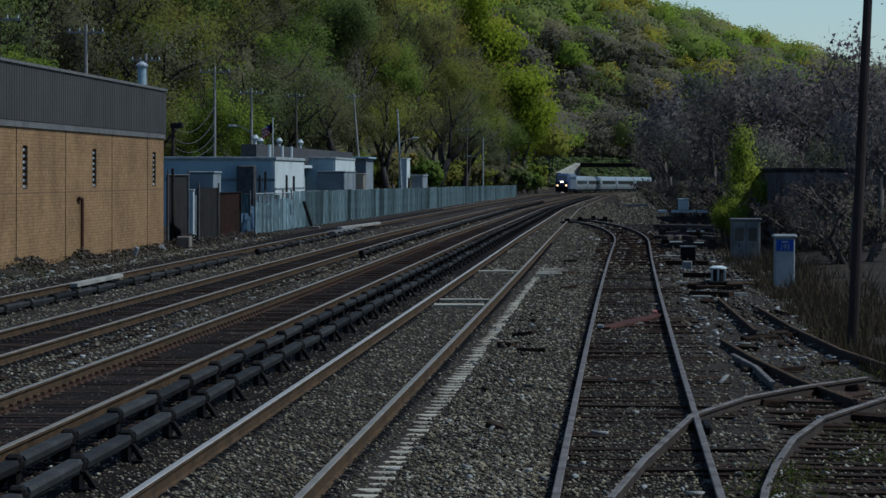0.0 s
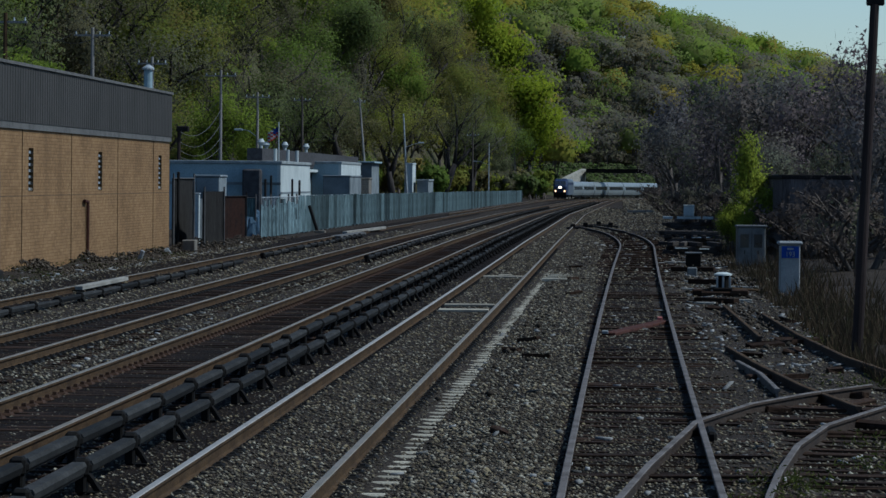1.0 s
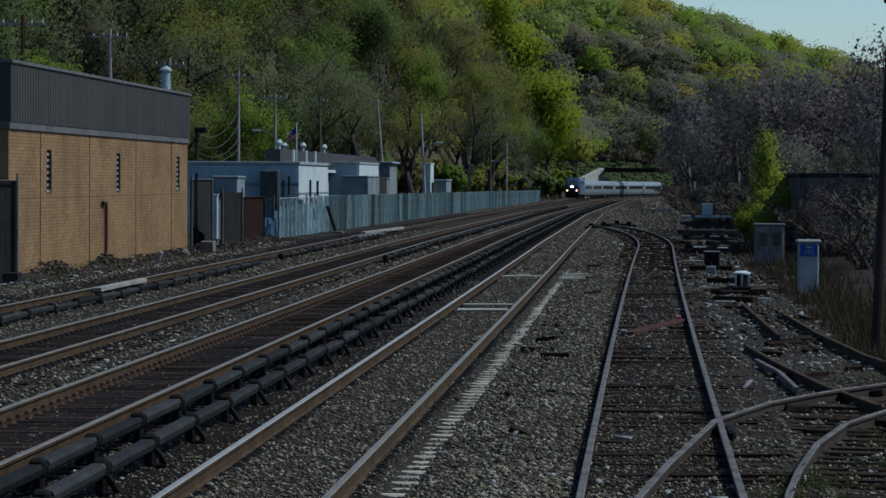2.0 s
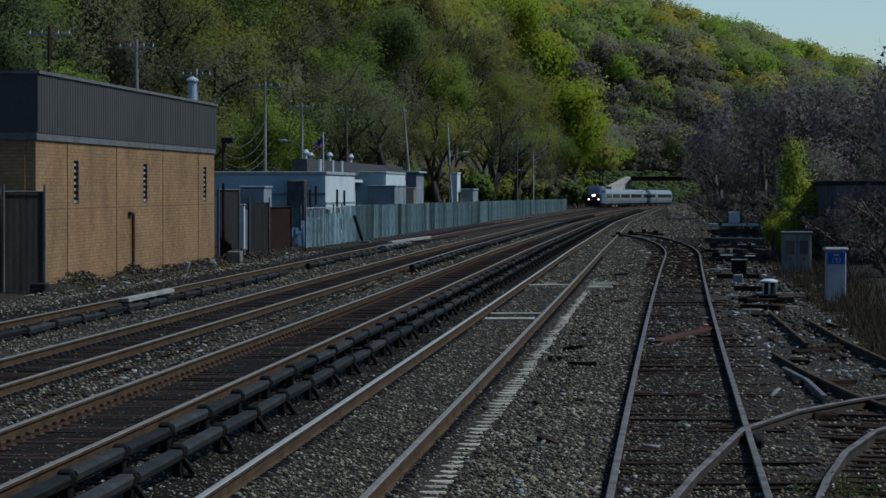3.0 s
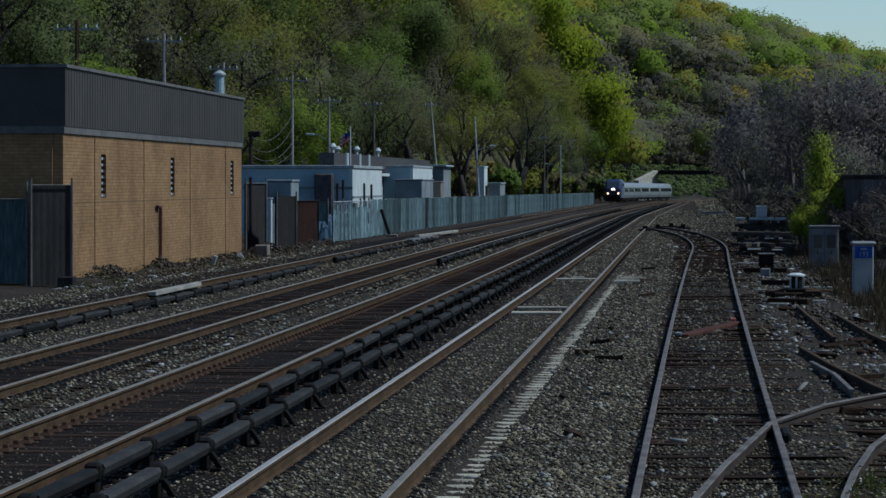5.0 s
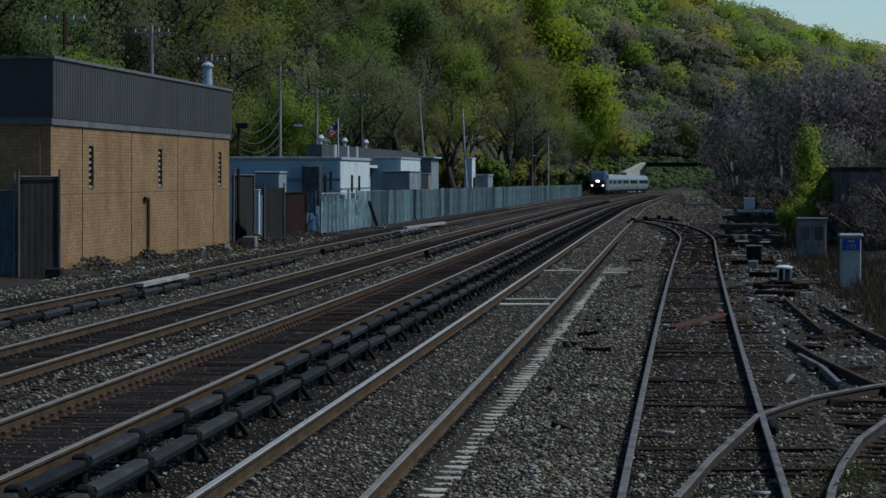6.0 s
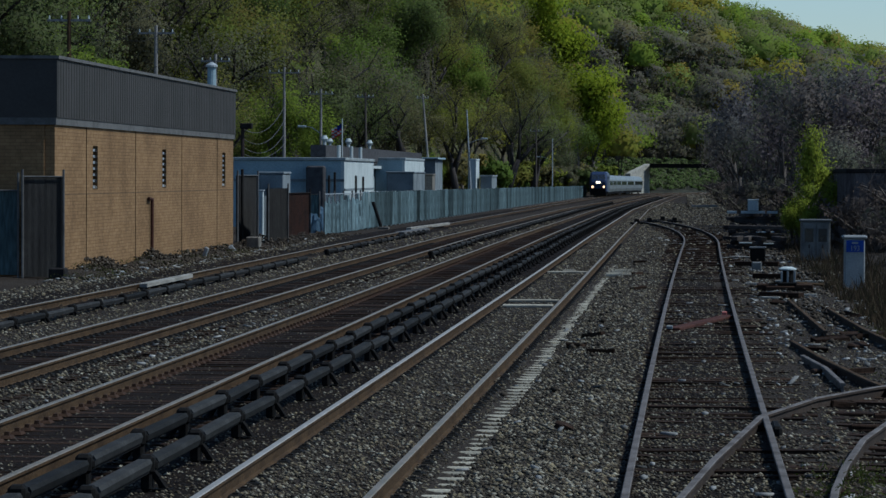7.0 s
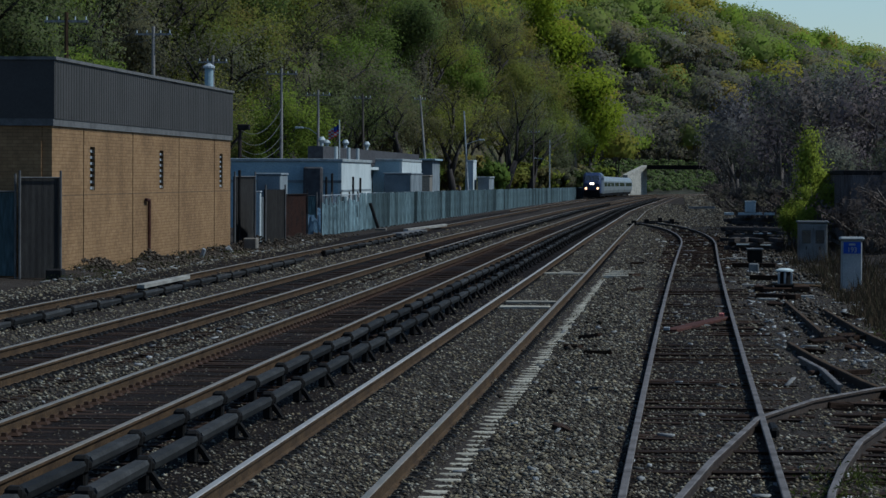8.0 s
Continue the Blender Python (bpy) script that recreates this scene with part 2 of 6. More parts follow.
M["stainless"] = material("stainless_car_side", (0.27, 0.29, 0.29), 0.45, metal=0.6, vary=0.12, scale=1, fine=10, bump=0.05, second=(0.21, 0.23, 0.235))
M["glass_dark"] = material("dark_window_glass", (0.02, 0.024, 0.03), 0.15, vary=0.1, bump=0.0, spec=0.6)
M["lamp"] = glow_material("headlight_glow", (1.0, 0.78, 0.52), 2.4)
M["ditch"] = glow_material("ditch_light_glow", (1.0, 0.55, 0.26), 1.8)
M["pale_concrete"] = material("pale_concrete", (0.15, 0.135, 0.115), 0.9, vary=0.25, scale=0.4, fine=8, second=(0.095, 0.085, 0.072))
M["wing_wall"] = material("wing_wall_concrete", (0.29, 0.275, 0.235), 0.9, vary=0.35, scale=0.5, fine=5, second=(0.20, 0.188, 0.16), stretch=(1, 1, 2.5))
M["cabinet"] = material("aluminium_cabinet", (0.145, 0.145, 0.142), 0.55, metal=0.3, vary=0.15, scale=2, fine=20)
M["white_box"] = material("white_enclosure", (0.22, 0.225, 0.225), 0.6, vary=0.15, scale=2, fine=20, second=(0.16, 0.17, 0.175))
M["sign_blue"] = material("blue_sign_face", (0.02, 0.05, 0.24), 0.5, vary=0.08, bump=0.0)
M["orange_rust"] = material("fresh_rust", (0.062, 0.028, 0.021), 0.85, vary=0.3, scale=3, fine=30)
M["bin_rust"] = material("old_bin_rust", (0.055, 0.030, 0.024), 0.9, vary=0.35, scale=1.5, fine=15, second=(0.032, 0.024, 0.022))
M["red_tip"] = material("red_paint", (0.42, 0.14, 0.12), 0.6, vary=0.2)
M["debris"] = material("rubble", (0.058, 0.047, 0.036), 0.95, vary=0.5, scale=3, fine=20, by_island=0.6)
M["pale_wood"] = material("pale_timber", (0.26, 0.245, 0.215), 0.85, vary=0.2, scale=2, fine=20, stretch=(3, 0.4, 3))
M["dry_grass"] = leaf_material("dry_grass", ((0.040, 0.029, 0.020), (0.055, 0.040, 0.026), (0.034, 0.034, 0.018)), False, 0.2)
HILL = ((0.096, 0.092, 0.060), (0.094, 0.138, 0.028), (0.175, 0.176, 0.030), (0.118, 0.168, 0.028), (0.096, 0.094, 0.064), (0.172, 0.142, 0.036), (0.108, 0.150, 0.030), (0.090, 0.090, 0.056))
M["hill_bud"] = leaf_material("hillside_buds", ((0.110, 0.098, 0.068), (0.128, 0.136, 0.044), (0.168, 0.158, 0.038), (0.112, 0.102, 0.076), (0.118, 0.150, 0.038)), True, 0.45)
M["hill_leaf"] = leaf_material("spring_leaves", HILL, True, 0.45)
# distance haze is put into these far colours: lighter than the leaves themselves
FAR_HAZED = ((0.200, 0.186, 0.080), (0.172, 0.250, 0.034), (0.290, 0.256, 0.034), (0.178, 0.256, 0.034), (0.190, 0.170, 0.104), (0.295, 0.232, 0.040), (0.184, 0.252, 0.036), (0.240, 0.210, 0.056))
M["far_leaf_hazed"] = leaf_material("hazed_far_leaves", FAR_HAZED, True, 0.5)
# bare crowns likewise paled and blued in the colour, in place of haze
M["far_bare"] = leaf_material("hazed_far_bare_crowns", ((0.142, 0.126, 0.108), (0.162, 0.138, 0.104), (0.148, 0.152, 0.088), (0.134, 0.122, 0.112)), False, 0.5)
# nearer slope: the same palette with less of the haze lightening
M["mid_leaf"] = leaf_material("hillside_leaves", tuple((r * 0.74, g * 0.74, b * 0.85) for r, g, b in FAR_HAZED), True, 0.45)
M["bright_leaf"] = leaf_material("bright_spring_leaves", ((0.155, 0.205, 0.016), (0.215, 0.245, 0.018), (0.17, 0.22, 0.022)), False, 0.45)
M["fresh_leaf"] = leaf_material("fresh_leaves", ((0.120, 0.165, 0.026), (0.165, 0.205, 0.030), (0.138, 0.178, 0.032)), False, 0.45)
M["bush_leaf"] = leaf_material("shrub_leaves", ((0.160, 0.205, 0.026), (0.230, 0.255, 0.032), (0.185, 0.225, 0.036)), False, 0.4)
M["bank_brush"] = leaf_material("bank_brush", ((0.060, 0.062, 0.036), (0.072, 0.105, 0.026), (0.080, 0.074, 0.050), (0.066, 0.110, 0.024)), False, 0.2)
M["brush"] = leaf_material("brush_buds", ((0.090, 0.075, 0.068), (0.110, 0.088, 0.074), (0.096, 0.098, 0.060)), True, 0.35)
M["twig"] = material("twig_bark", (0.058, 0.049, 0.046), 0.95, vary=0.2, bump=0.0)
# purple-brown buds, with some blue of the haze mixed into the colour
M["bud"] = leaf_material("haze_tinted_brown_buds", ((0.114, 0.096, 0.102), (0.142, 0.114, 0.110), (0.130, 0.136, 0.086), (0.112, 0.102, 0.112)), True, 0.4)


# ---------------------------------------------------------------- mesh helpers
def link_mesh(name, verts, faces, mats, parent=None, label="", mat_index=None, smooth=False):
    me = bpy.data.meshes.new(name)
    me.from_pydata([tuple(v) for v in verts], [], [tuple(f) for f in faces])
    for k in (mats if isinstance(mats, (list, tuple)) else [mats]):
        me.materials.append(k)
    if mat_index is not None:
        me.polygons.foreach_set("material_index", mat_index)
    if smooth:
        me.polygons.foreach_set("use_smooth", [True] * len(me.polygons))
    me.update()
    ob = new(name, me)
    if parent:
        ob.parent = parent
    if label:
        ob["label"] = label
    return ob


def part(name, bm, mat, parent=None, label="", smooth=False):
    me = bpy.data.meshes.new(name)
    bm.to_mesh(me)
    bm.free()
    for k in (mat if isinstance(mat, (list, tuple)) else [mat]):
        me.materials.append(k)
    if smooth:
        me.polygons.foreach_set("use_smooth", [True] * len(me.polygons))
    ob = new(name, me)
    if parent:
        ob.parent = parent
    if label:
        ob["label"] = label
    return ob


def shared(name, me, parent, m):
    ob = new(name, me)
    ob.parent = parent
    ob.matrix_basis = m
    return ob


def box(bm, x0, x1, y0, y1, z0, z1, bevel=0.0):
    geom = bmesh.ops.create_cube(bm, size=1.0)
    vs = geom["verts"]
    for v in vs:
        v.co = Vector((x0 + (v.co.x + 0.5) * (x1 - x0), y0 + (v.co.y + 0.5) * (y1 - y0), z0 + (v.co.z + 0.5) * (z1 - z0)))
    if bevel:
        es = list({e for v in vs for e in v.link_edges})
        bmesh.ops.bevel(bm, geom=es, offset=bevel, segments=1, affect="EDGES")
    return bm


def boxes(*args, bevel=0.0):
    bm = bmesh.new()
    for a in args:
        box(bm, *a, bevel=bevel)
    return bm


def rod(bm, p, q, r0, r1=None, n=8):
    p, q = Vector(p), Vector(q)
    r1 = r0 if r1 is None else r1
    d = q - p
    m = Matrix.Translation((p + q) / 2) @ d.to_track_quat("Z", "Y").to_matrix().to_4x4()
    bmesh.ops.create_cone(bm, cap_ends=True, segments=n, radius1=r0, radius2=r1, depth=d.length, matrix=m)
    return bm


def rods(*args, n=8):
    bm = bmesh.new()
    for a in args:
        rod(bm, *a, n=n)
    return bm


def base(name, label, category, m=None, group="", kind=""):
    e = new(name)
    e.empty_display_size = 0.2
    if m is not None:
        e.matrix_basis = m
    return tagged(e, label, category, group, kind)


def smooth01(t):
    t = min(1.0, max(0.0, t))
    return t * t * (3 - 2 * t)


# ---------------------------------------------------------------- plan of the line
def grade(y):
    """Height of the rail tops."""
    return -0.0021 * max(0.0, y - 150.0)


def drift(y):
    return -0.75 * smooth01((y - 50) / 400.0) + (8.6e-7 * (y - 590) ** 3 if y > 590 else 0.0)


def line_x(x0, y, spread=0.0):
    return x0 + drift(min(y, 950)) + (0.334 * (y - 950) if y > 950 else 0.0) + spread * max(0.0, y - 300)


def foot(y):
    """Line along which the hill to the west begins."""
    return -50.0 + 26.0 * smooth01((y - 350) / 400.0) - 42.0 * smooth01((y - 800) / 200.0)


def hill(x, y):
    """Height of the natural ground."""
    left = max(0.0, foot(y) - x)
    far = max(0.0, y - 1010.0 - 0.25 * max(0.0, x))
    h = 82.0 * (1 - math.exp(-left / 42.0)) * smooth01((y - 60) / 200.0)
    g = 74.0 * (1 - math.exp(-far / 70.0)) * min(1.0, max(0.1, 1.0 - (x + 45) * 0.0043))
    right = max(0.0, x - 5.0 - 0.02 * max(0.0, y - 150) - (0.00035 * (y - 590) ** 2 if y > 590 else 0))
    r = 1.6 * (1 - math.exp(-right / 6.0)) * smooth01((y - 85) / 90.0)
    bank = max(0.0, line_x(-14.2, y) - 6.5 - x) * smooth01((y - 850) / 40.0) if y > 850 else 0.0
    return max(h, g, min(8.0, 0.3 * bank)) + r


def bed_z(x, y):
    """Height of the ballast under the rail tops, across the line."""
    n = noise.noise((x * 1.7, y * 1.3, 5)) * 0.018 + noise.noise((x * 0.5, y * 0.3, 9)) * 0.02
    if -4.7 < x < -2.33 or (y > 108 and x > -4.7):
        return -0.160 + n * 0.5
    if -2.5 < x < -1.6:
        return -0.211 + n * 0.3 + 0.076 * min(1.0, max(0.0, (x + 2.2) / 0.6))
    if -1.6 <= x < -0.62:
        return -0.150 + 0.055 * smooth01((x + 1.7) / 0.4) + n
    if -0.62 <= x < 1.8:
        return -0.128 + n
    if -8.0 < x < -5.6:
        return -0.176 + n * 0.7
    if -11.2 < x < -8.6:
        return -0.174 + n * 0.7
    if -15.6 < x < -12.9:
        return -0.150 + n
    return (-0.155 if x > 0 else -0.20) + n


def ground_z(x, y):
    z = grade(min(y, 900))
    if -16.8 < x < 3.6 and y < 600:
        return z + bed_z(x - drift(y), y)
    rough = 0.05 * noise.noise((x * 0.8, y * 0.8, 0)) + 0.08 * noise.noise((x * 0.25, y * 0.25, 3))
    heap = 0.0
    if -17.8 < x < -16.0 and 90 < y < 150:
        heap = 0.32 * max(0.0, noise.noise((x * 0.9, y * 0.35, 7)) + 0.25) * smooth01((-16.0 - x) / 1.0)
    return z - 0.20 + hill(x, y) + heap + rough * min(1.0, max(0.0, abs(x + 6.75) - 10.2))


def make_ground():
    xs = sorted({-1500, -900, -600, -400, -300, -240, -200, -170, -150, -135, -120, -108, -98, -88, -80, -73, -67, -62, -58, -54, -50, -46, -42, -38,
                 -34, -30, -27, -24, -22, *[-20 + 0.5 * i for i in range(8)], *[-16 + 0.3 * i for i in range(66)], *[4 + 0.5 * i for i in range(13)], 11, 12, 14, 16, 18,
                 21, 24, 28, 33, 40, 50, 60, 75, 90, 110, 140, 180, 230, 300, 450, 700, 1100, 1800})
    ys = sorted({-1500, -600, -200, -60, -20, 0, 10, 20, *[25 + 0.4 * i for i in range(200)], *[105 + 3 * i for i in range(32)],
                 *[200 + 12 * i for i in range(60)], *[920 + 25 * i for i in range(25)], 1600, 1800, 2200, 3000})
    verts = [(x, y, ground_z(x, y)) for y in ys for x in xs]
    n = len(xs)
    faces, idx = [], []
    for j in range(len(ys) - 1):
        for i in range(n - 1):
            a = j * n + i
            faces.append((a, a + 1, a + n + 1, a + n))
            x, y = xs[i], ys[j]
            xm = (x + xs[i + 1]) / 2 - drift(min(y, 700))
            if y >= 600:
                xm = (x + xs[i + 1]) / 2 - line_x(0.0, y, 0.004)
            oily = -8.1 < xm < -4.2 or -11.2 < xm < -8.8 or -15.6 < xm < -12.9 or (-0.6 < xm < 0.8 and y < 135) or (y >= 600 and -12 < xm < -2)
            idx.append(2 if oily and 0 < y < 900 else 3 if 840 < y < 1010 and x > -12 else 1 if hill(x, y) > 0.6 or y > 1000 else 0)
    g = link_mesh("ground", verts, faces, [M["soil"], M["forest_floor"], M["oily"], M["grass"]], mat_index=idx, smooth=True)
    return tagged(g, "grey-brown ballast and bare soil with wooded slopes around", "ground", kind="structure")


make_ground()

# ---------------------------------------------------------------- tracks
HEAD, BASE_W, RAIL_H = 0.037, 0.075, 0.175
RAIL_PROFILE = [(-BASE_W, -RAIL_H), (BASE_W, -RAIL_H), (BASE_W, -RAIL_H + 0.014), (0.012, -RAIL_H + 0.035), (0.012, -0.045), (HEAD, -0.036),
                (HEAD, -0.008), (HEAD - 0.008, 0.0), (-HEAD + 0.008, 0.0), (-HEAD, -0.008), (-HEAD, -0.036), (-0.012, -0.045),
                (-0.012, -RAIL_H + 0.035), (-BASE_W, -RAIL_H + 0.014)]
TOP_FACES = (6, 7, 8)


def sweep(name, profile, pts, mats, parent, top=(), label=""):
    """A profile drawn along a line of points, closed at both ends."""
    verts, faces, idx = [], [], []
    k = len(profile)
    for i, p in enumerate(pts):
        p = Vector(p)
        d = Vector(pts[min(i + 1, len(pts) - 1)]) - Vector(pts[max(i - 1, 0)])
        d.z = 0
        d.normalize()
        s = Vector((d.y, -d.x, 0))
        for u, w in profile:
            verts.append(p + s * u + Vector((0, 0, w)))
    for i in range(len(pts) - 1):
        for j in range(k):
            a, b = i * k + j, i * k + (j + 1) % k
            faces.append((a, b, b + k, a + k))
            idx.append(1 if j in top else 0)
    faces += [tuple(range(k))[::-1], tuple((len(pts) - 1) * k + j for j in range(k))]
    idx += [0, 0]
    return link_mesh(name, verts, faces, mats, parent, label, idx)


def steps(y0, y1):
    y, out = y0, []
    while y < y1:
        out.append(y)
        y += 6.0 if y < 560 else 12.0
    return out + [y1]


def tie_mesh(name, length, width, height, mat, rough=0.0, seed=1):
    rnd = random.Random(seed)
    bm = boxes((-length / 2, length / 2, -width / 2, width / 2, -height, 0), bevel=0.012)
    for v in bm.verts:
        v.co += Vector([rnd.uniform(-rough, rough) for _ in range(3)])
    me = bpy.data.meshes.new(name)
    bm.to_mesh(me)
    bm.free()
    me.materials.append(mat)
    return me


WOOD_TIES = [tie_mesh("tie", 2.6, 0.22, 0.16, M["tie_wood"], 0.012, s) for s in range(4)]
CONC_TIE = tie_mesh("tie", 2.52, 0.17, 0.18, M["concrete"], 0.004, 9)


def clips(name, xs, ys, parent, mat, size=(0.16, 0.13, 0.06), z=-0.165):
    """Rail fastenings: a plate and a raised clip at each tie, on both sides of the rail."""
    verts, faces = [], []
    for x0 in xs:
        for y in ys:
            for side in (-1, 1):
                cx = line_x(x0, y) + side * (BASE_W + 0.05)
                for (w, l, h) in ((0.07, size[1], 0.03), (0.035, 0.05, size[2])):
                    b = len(verts)
                    g = grade(y) + z
                    for dz in (0, h):
                        s = 1.0 if dz == 0 else 0.7
                        verts += [(cx - w * s, y - l * s, g + dz), (cx + w * s, y - l * s, g + dz), (cx + w * s, y + l * s, g + dz), (cx - w * s, y + l * s, g + dz)]
                    faces += [(b + 4, b + 5, b + 6, b + 7), (b, b + 1, b + 5, b + 4), (b + 1, b + 2, b + 6, b + 5), (b + 2, b + 3, b + 7, b + 6), (b + 3, b, b + 4, b + 7)]
    return tagged(link_mesh(name, verts, faces, mat, parent), kind="stuff")


def main_track(label, left, right, y0, y1, ties, mats_left, mats_right, spread=0.0, tie_top=-0.165, clip="bracket", buried=0.0):
    t = base("railway_track", label, "railway track")
    for x0, mt in ((left, mats_left), (right, mats_right)):
        sweep("rail", RAIL_PROFILE, [(line_x(x0, y, spread), y, grade(y)) for y in steps(max(y0, buried if x0 == left else 0.0), y1)], [M["rust"], mt], t, TOP_FACES)
    mid = (left + right) / 2
    rnd = random.Random(int(-left * 100))
    y, n, tys = 24.0, 0, []
    while n < 290 and y < min(y1, 205) and not buried:
        me = CONC_TIE if ties == "concrete" else WOOD_TIES[n % 4]
        shared("tie", me, t, pose(line_x(mid, y) + rnd.uniform(-0.03, 0.03), y, grade(y) + tie_top + rnd.uniform(-0.012, 0.0), 0, 0, rnd.uniform(-0.6, 0.6)))
        tys.append(y)
        y += 0.6 if ties == "concrete" else 0.56
        n += 1
    if clip:
        clips("fastening", (left, right), [q for q in tys if q < 140], t, M[clip], (0.16, 0.13, 0.07 if clip == "clip_rust" else 0.045))
    return t


TRACK_C = main_track("running track on concrete ties nearly buried in grey ballast", -4.09, -2.65, 22, 960, "concrete", M["steel"], M["dull_steel"], 0.008, -0.185)
TRACK_B = main_track("running track on dark wooden ties with rusty clips", -7.45, -6.04, 22, 960, "wood", M["mid_steel"], M["dull_steel"], 0.008, clip="clip_rust")
TRACK_A = main_track("rusty-sided track on dark wooden ties", -10.55, -9.13, 22, 960, "wood", M["mid_steel"], M["dull_steel"], 0.008)
TRACK_Z = main_track("track along the fence, its near part half buried in soil", -14.90, -13.46, 22, 1100, "wood", M["dull_steel"], M["mid_steel"], clip="", buried=300.0)

# ---------------------------------------------------------------- siding and turnout
def siding_x(y):
    """Middle of the siding, which bends back into the main line."""
    x = 0.19 + 0.0000285 * y * y
    if y > 135:
        x -= 0.00066 * (y - 135) ** 2
    return x


def make_siding():
    t = base("railway_siding", "worn siding on half-buried dark wooden ties", "railway track")
    ys = [24 + 3 * i for i in range(64)]
    for off in (-0.70, 0.70):
        pts = [(siding_x(y) + off + 0.25 * smooth01((y - 150) / 60.0), y, grade(y)) for y in ys if line_x(-3.37, y) < siding_x(y) + 0.75]
        sweep("rail", RAIL_PROFILE, pts, [M["dark_rust"], M["old_rail"]], t, TOP_FACES)
    rnd = random.Random(5)
    y, n = 25.0, 0
    while y < 190:
        shared("tie", WOOD_TIES[n % 4], t, pose(siding_x(y) + rnd.uniform(-0.08, 0.08), y, grade(y) - 0.118 + rnd.uniform(-0.03, 0.02), 0, rnd.uniform(-0.5, 0.5), rnd.uniform(-2.5, 2.5)))
        y += rnd.uniform(0.52, 0.64)
        n += 1
    g = base("turnout", "curved worn rails of a turnout crossing the siding", "railway switch")
    for c in ([(-0.03, 28.0), (0.30, 32.0), (0.89, 37.9), (1.62, 41.0), (2.45, 43.2), (3.4, 45.2)],
              [(1.20, 27.0), (1.32, 29.0), (1.52, 31.4), (1.86, 34.6), (2.35, 37.6), (3.3, 41.0), (4.6, 44.0)]):
        sweep("rail", RAIL_PROFILE, [(x, y, 0.004) for x, y in c], [M["dark_rust"], M["old_rail"]], g, TOP_FACES)
    part("frog", boxes((0.80, 0.98, 37.2, 38.4, -0.16, -0.03), (0.97, 1.08, 36.4, 37.3, -0.17, -0.01), bevel=0.03), M["bracket"], g)
    rnd = random.Random(8)
    for i in range(26):
        y = 27.5 + i * 0.62
        shared("tie", WOOD_TIES[i % 4], g, pose(2.0 + 0.05 * i + rnd.uniform(-0.15, 0.15), y, -0.120 + rnd.uniform(-0.02, 0.01), 0, 0, -3 - 0.5 * i + rnd.uniform(-2, 2)))
    sweep("rail", RAIL_PROFILE, [(1.80, 56.0, -0.02), (2.1, 50.5, -0.02), (2.5, 45.0, -0.02), (2.95, 41.0, -0.02)], [M["dark_rust"], M["rust"]], g, TOP_FACES)
    sweep("rail", RAIL_PROFILE, [(1.83, 51.5, -0.03), (2.05, 48.2, -0.03), (2.12, 44.5, -0.03)], [M["old_rail"], M["old_rail"]], g, TOP_FACES)
    return t


make_siding()
for pts, lab in (([(2.32, 74, 0.0), (2.5, 59, 0.0)], "loose rusty rail lying on the gravel"),
                 ([(2.98, 69.5, 0.0), (3.22, 60, 0.0), (3.56, 52.5, 0.0), (4.1, 46.5, 0.0)], "long loose rusty rail lying beside the siding")):
    t = base("loose_rail", lab, "rail")
    sweep("rail_length", RAIL_PROFILE, pts, [M["dark_rust"], M["rust"]], t, TOP_FACES)


# ---------------------------------------------------------------- third rails
def third_rail(label, x0, y0, y1, side, spread=0.0, pitch=3.05, z=0.0):
    """A covered third rail: boards in lengths, a bracket and a splayed foot at each joint."""
    t = base("third_rail", label, "third rail")
    prof = [(-0.055, 0.0), (0.055, 0.0), (0.076, 0.065), (0.056, 0.102), (-0.056, 0.102), (-0.076, 0.065)]
    bm = bmesh.new()
    n = len(prof)
    for yy in (0.14, pitch - 0.22):
        for u, w in prof:
            bm.verts.new((u, yy, w))
    bm.verts.ensure_lookup_table()
    for j in range(n):
        bm.faces.new((bm.verts[j], bm.verts[(j + 1) % n], bm.verts[n + (j + 1) % n], bm.verts[n + j]))
    bm.faces.new([bm.verts[j] for j in range(n)][::-1]), bm.faces.new([bm.verts[n + j] for j in range(n)])
    board = bpy.data.meshes.new("cover_board")
    bm.to_mesh(board), bm.free()
    board.materials.append(M["cover"])
    bm = boxes((-0.075, 0.075, -0.10, 0.06, -0.03, 0.150), (-0.100, 0.100, -0.05, 0.03, 0.0, 0.11), bevel=0.03)
    box(bm, -0.05, 0.05, -0.09, 0.09, -0.18, 0.0, bevel=0.02)
    neck = [(side * 0.17, 0, -0.18), (side * 0.10, 0, -0.07), (side * 0.05, 0, 0.0)]
    for p, q in zip(neck[:-1], neck[1:]):
        rod(bm, p, q, 0.04, 0.032, n=6)
    box(bm, side * 0.15 - 0.09, side * 0.15 + 0.09, -0.10, 0.10, -0.19, -0.16)
    brk = bpy.data.meshes.new("bracket")
    bm.to_mesh(brk), bm.free()
    brk.materials.append(M["bracket"])
    y = y0
    rnd = random.Random(int(x0 * 31))
    while y < y1:
        xa, xb = line_x(x0, y, spread), line_x(x0, y + pitch, spread)
        yaw = math.degrees(math.atan2(xa - xb, pitch))
        g = grade(y) + z
        shared("cover_board", board, t, pose(xa, y + 0.05, g + rnd.uniform(-0.02, 0.02), rnd.uniform(-0.3, 0.3), rnd.uniform(-3, 3), yaw))
        shared("bracket", brk, t, pose(xa, y, g))
        y += pitch
    steel = [(-0.035, -0.02), (0.035, -0.02), (0.035, 0.1), (-0.035, 0.1)]
    sweep("conductor_rail", [(u, w * 0.8) for u, w in steel], [(line_x(x0, q, spread), q, grade(q) + z) for q in steps(y0, min(y, 900))], [M["bracket"]], t)
    return t


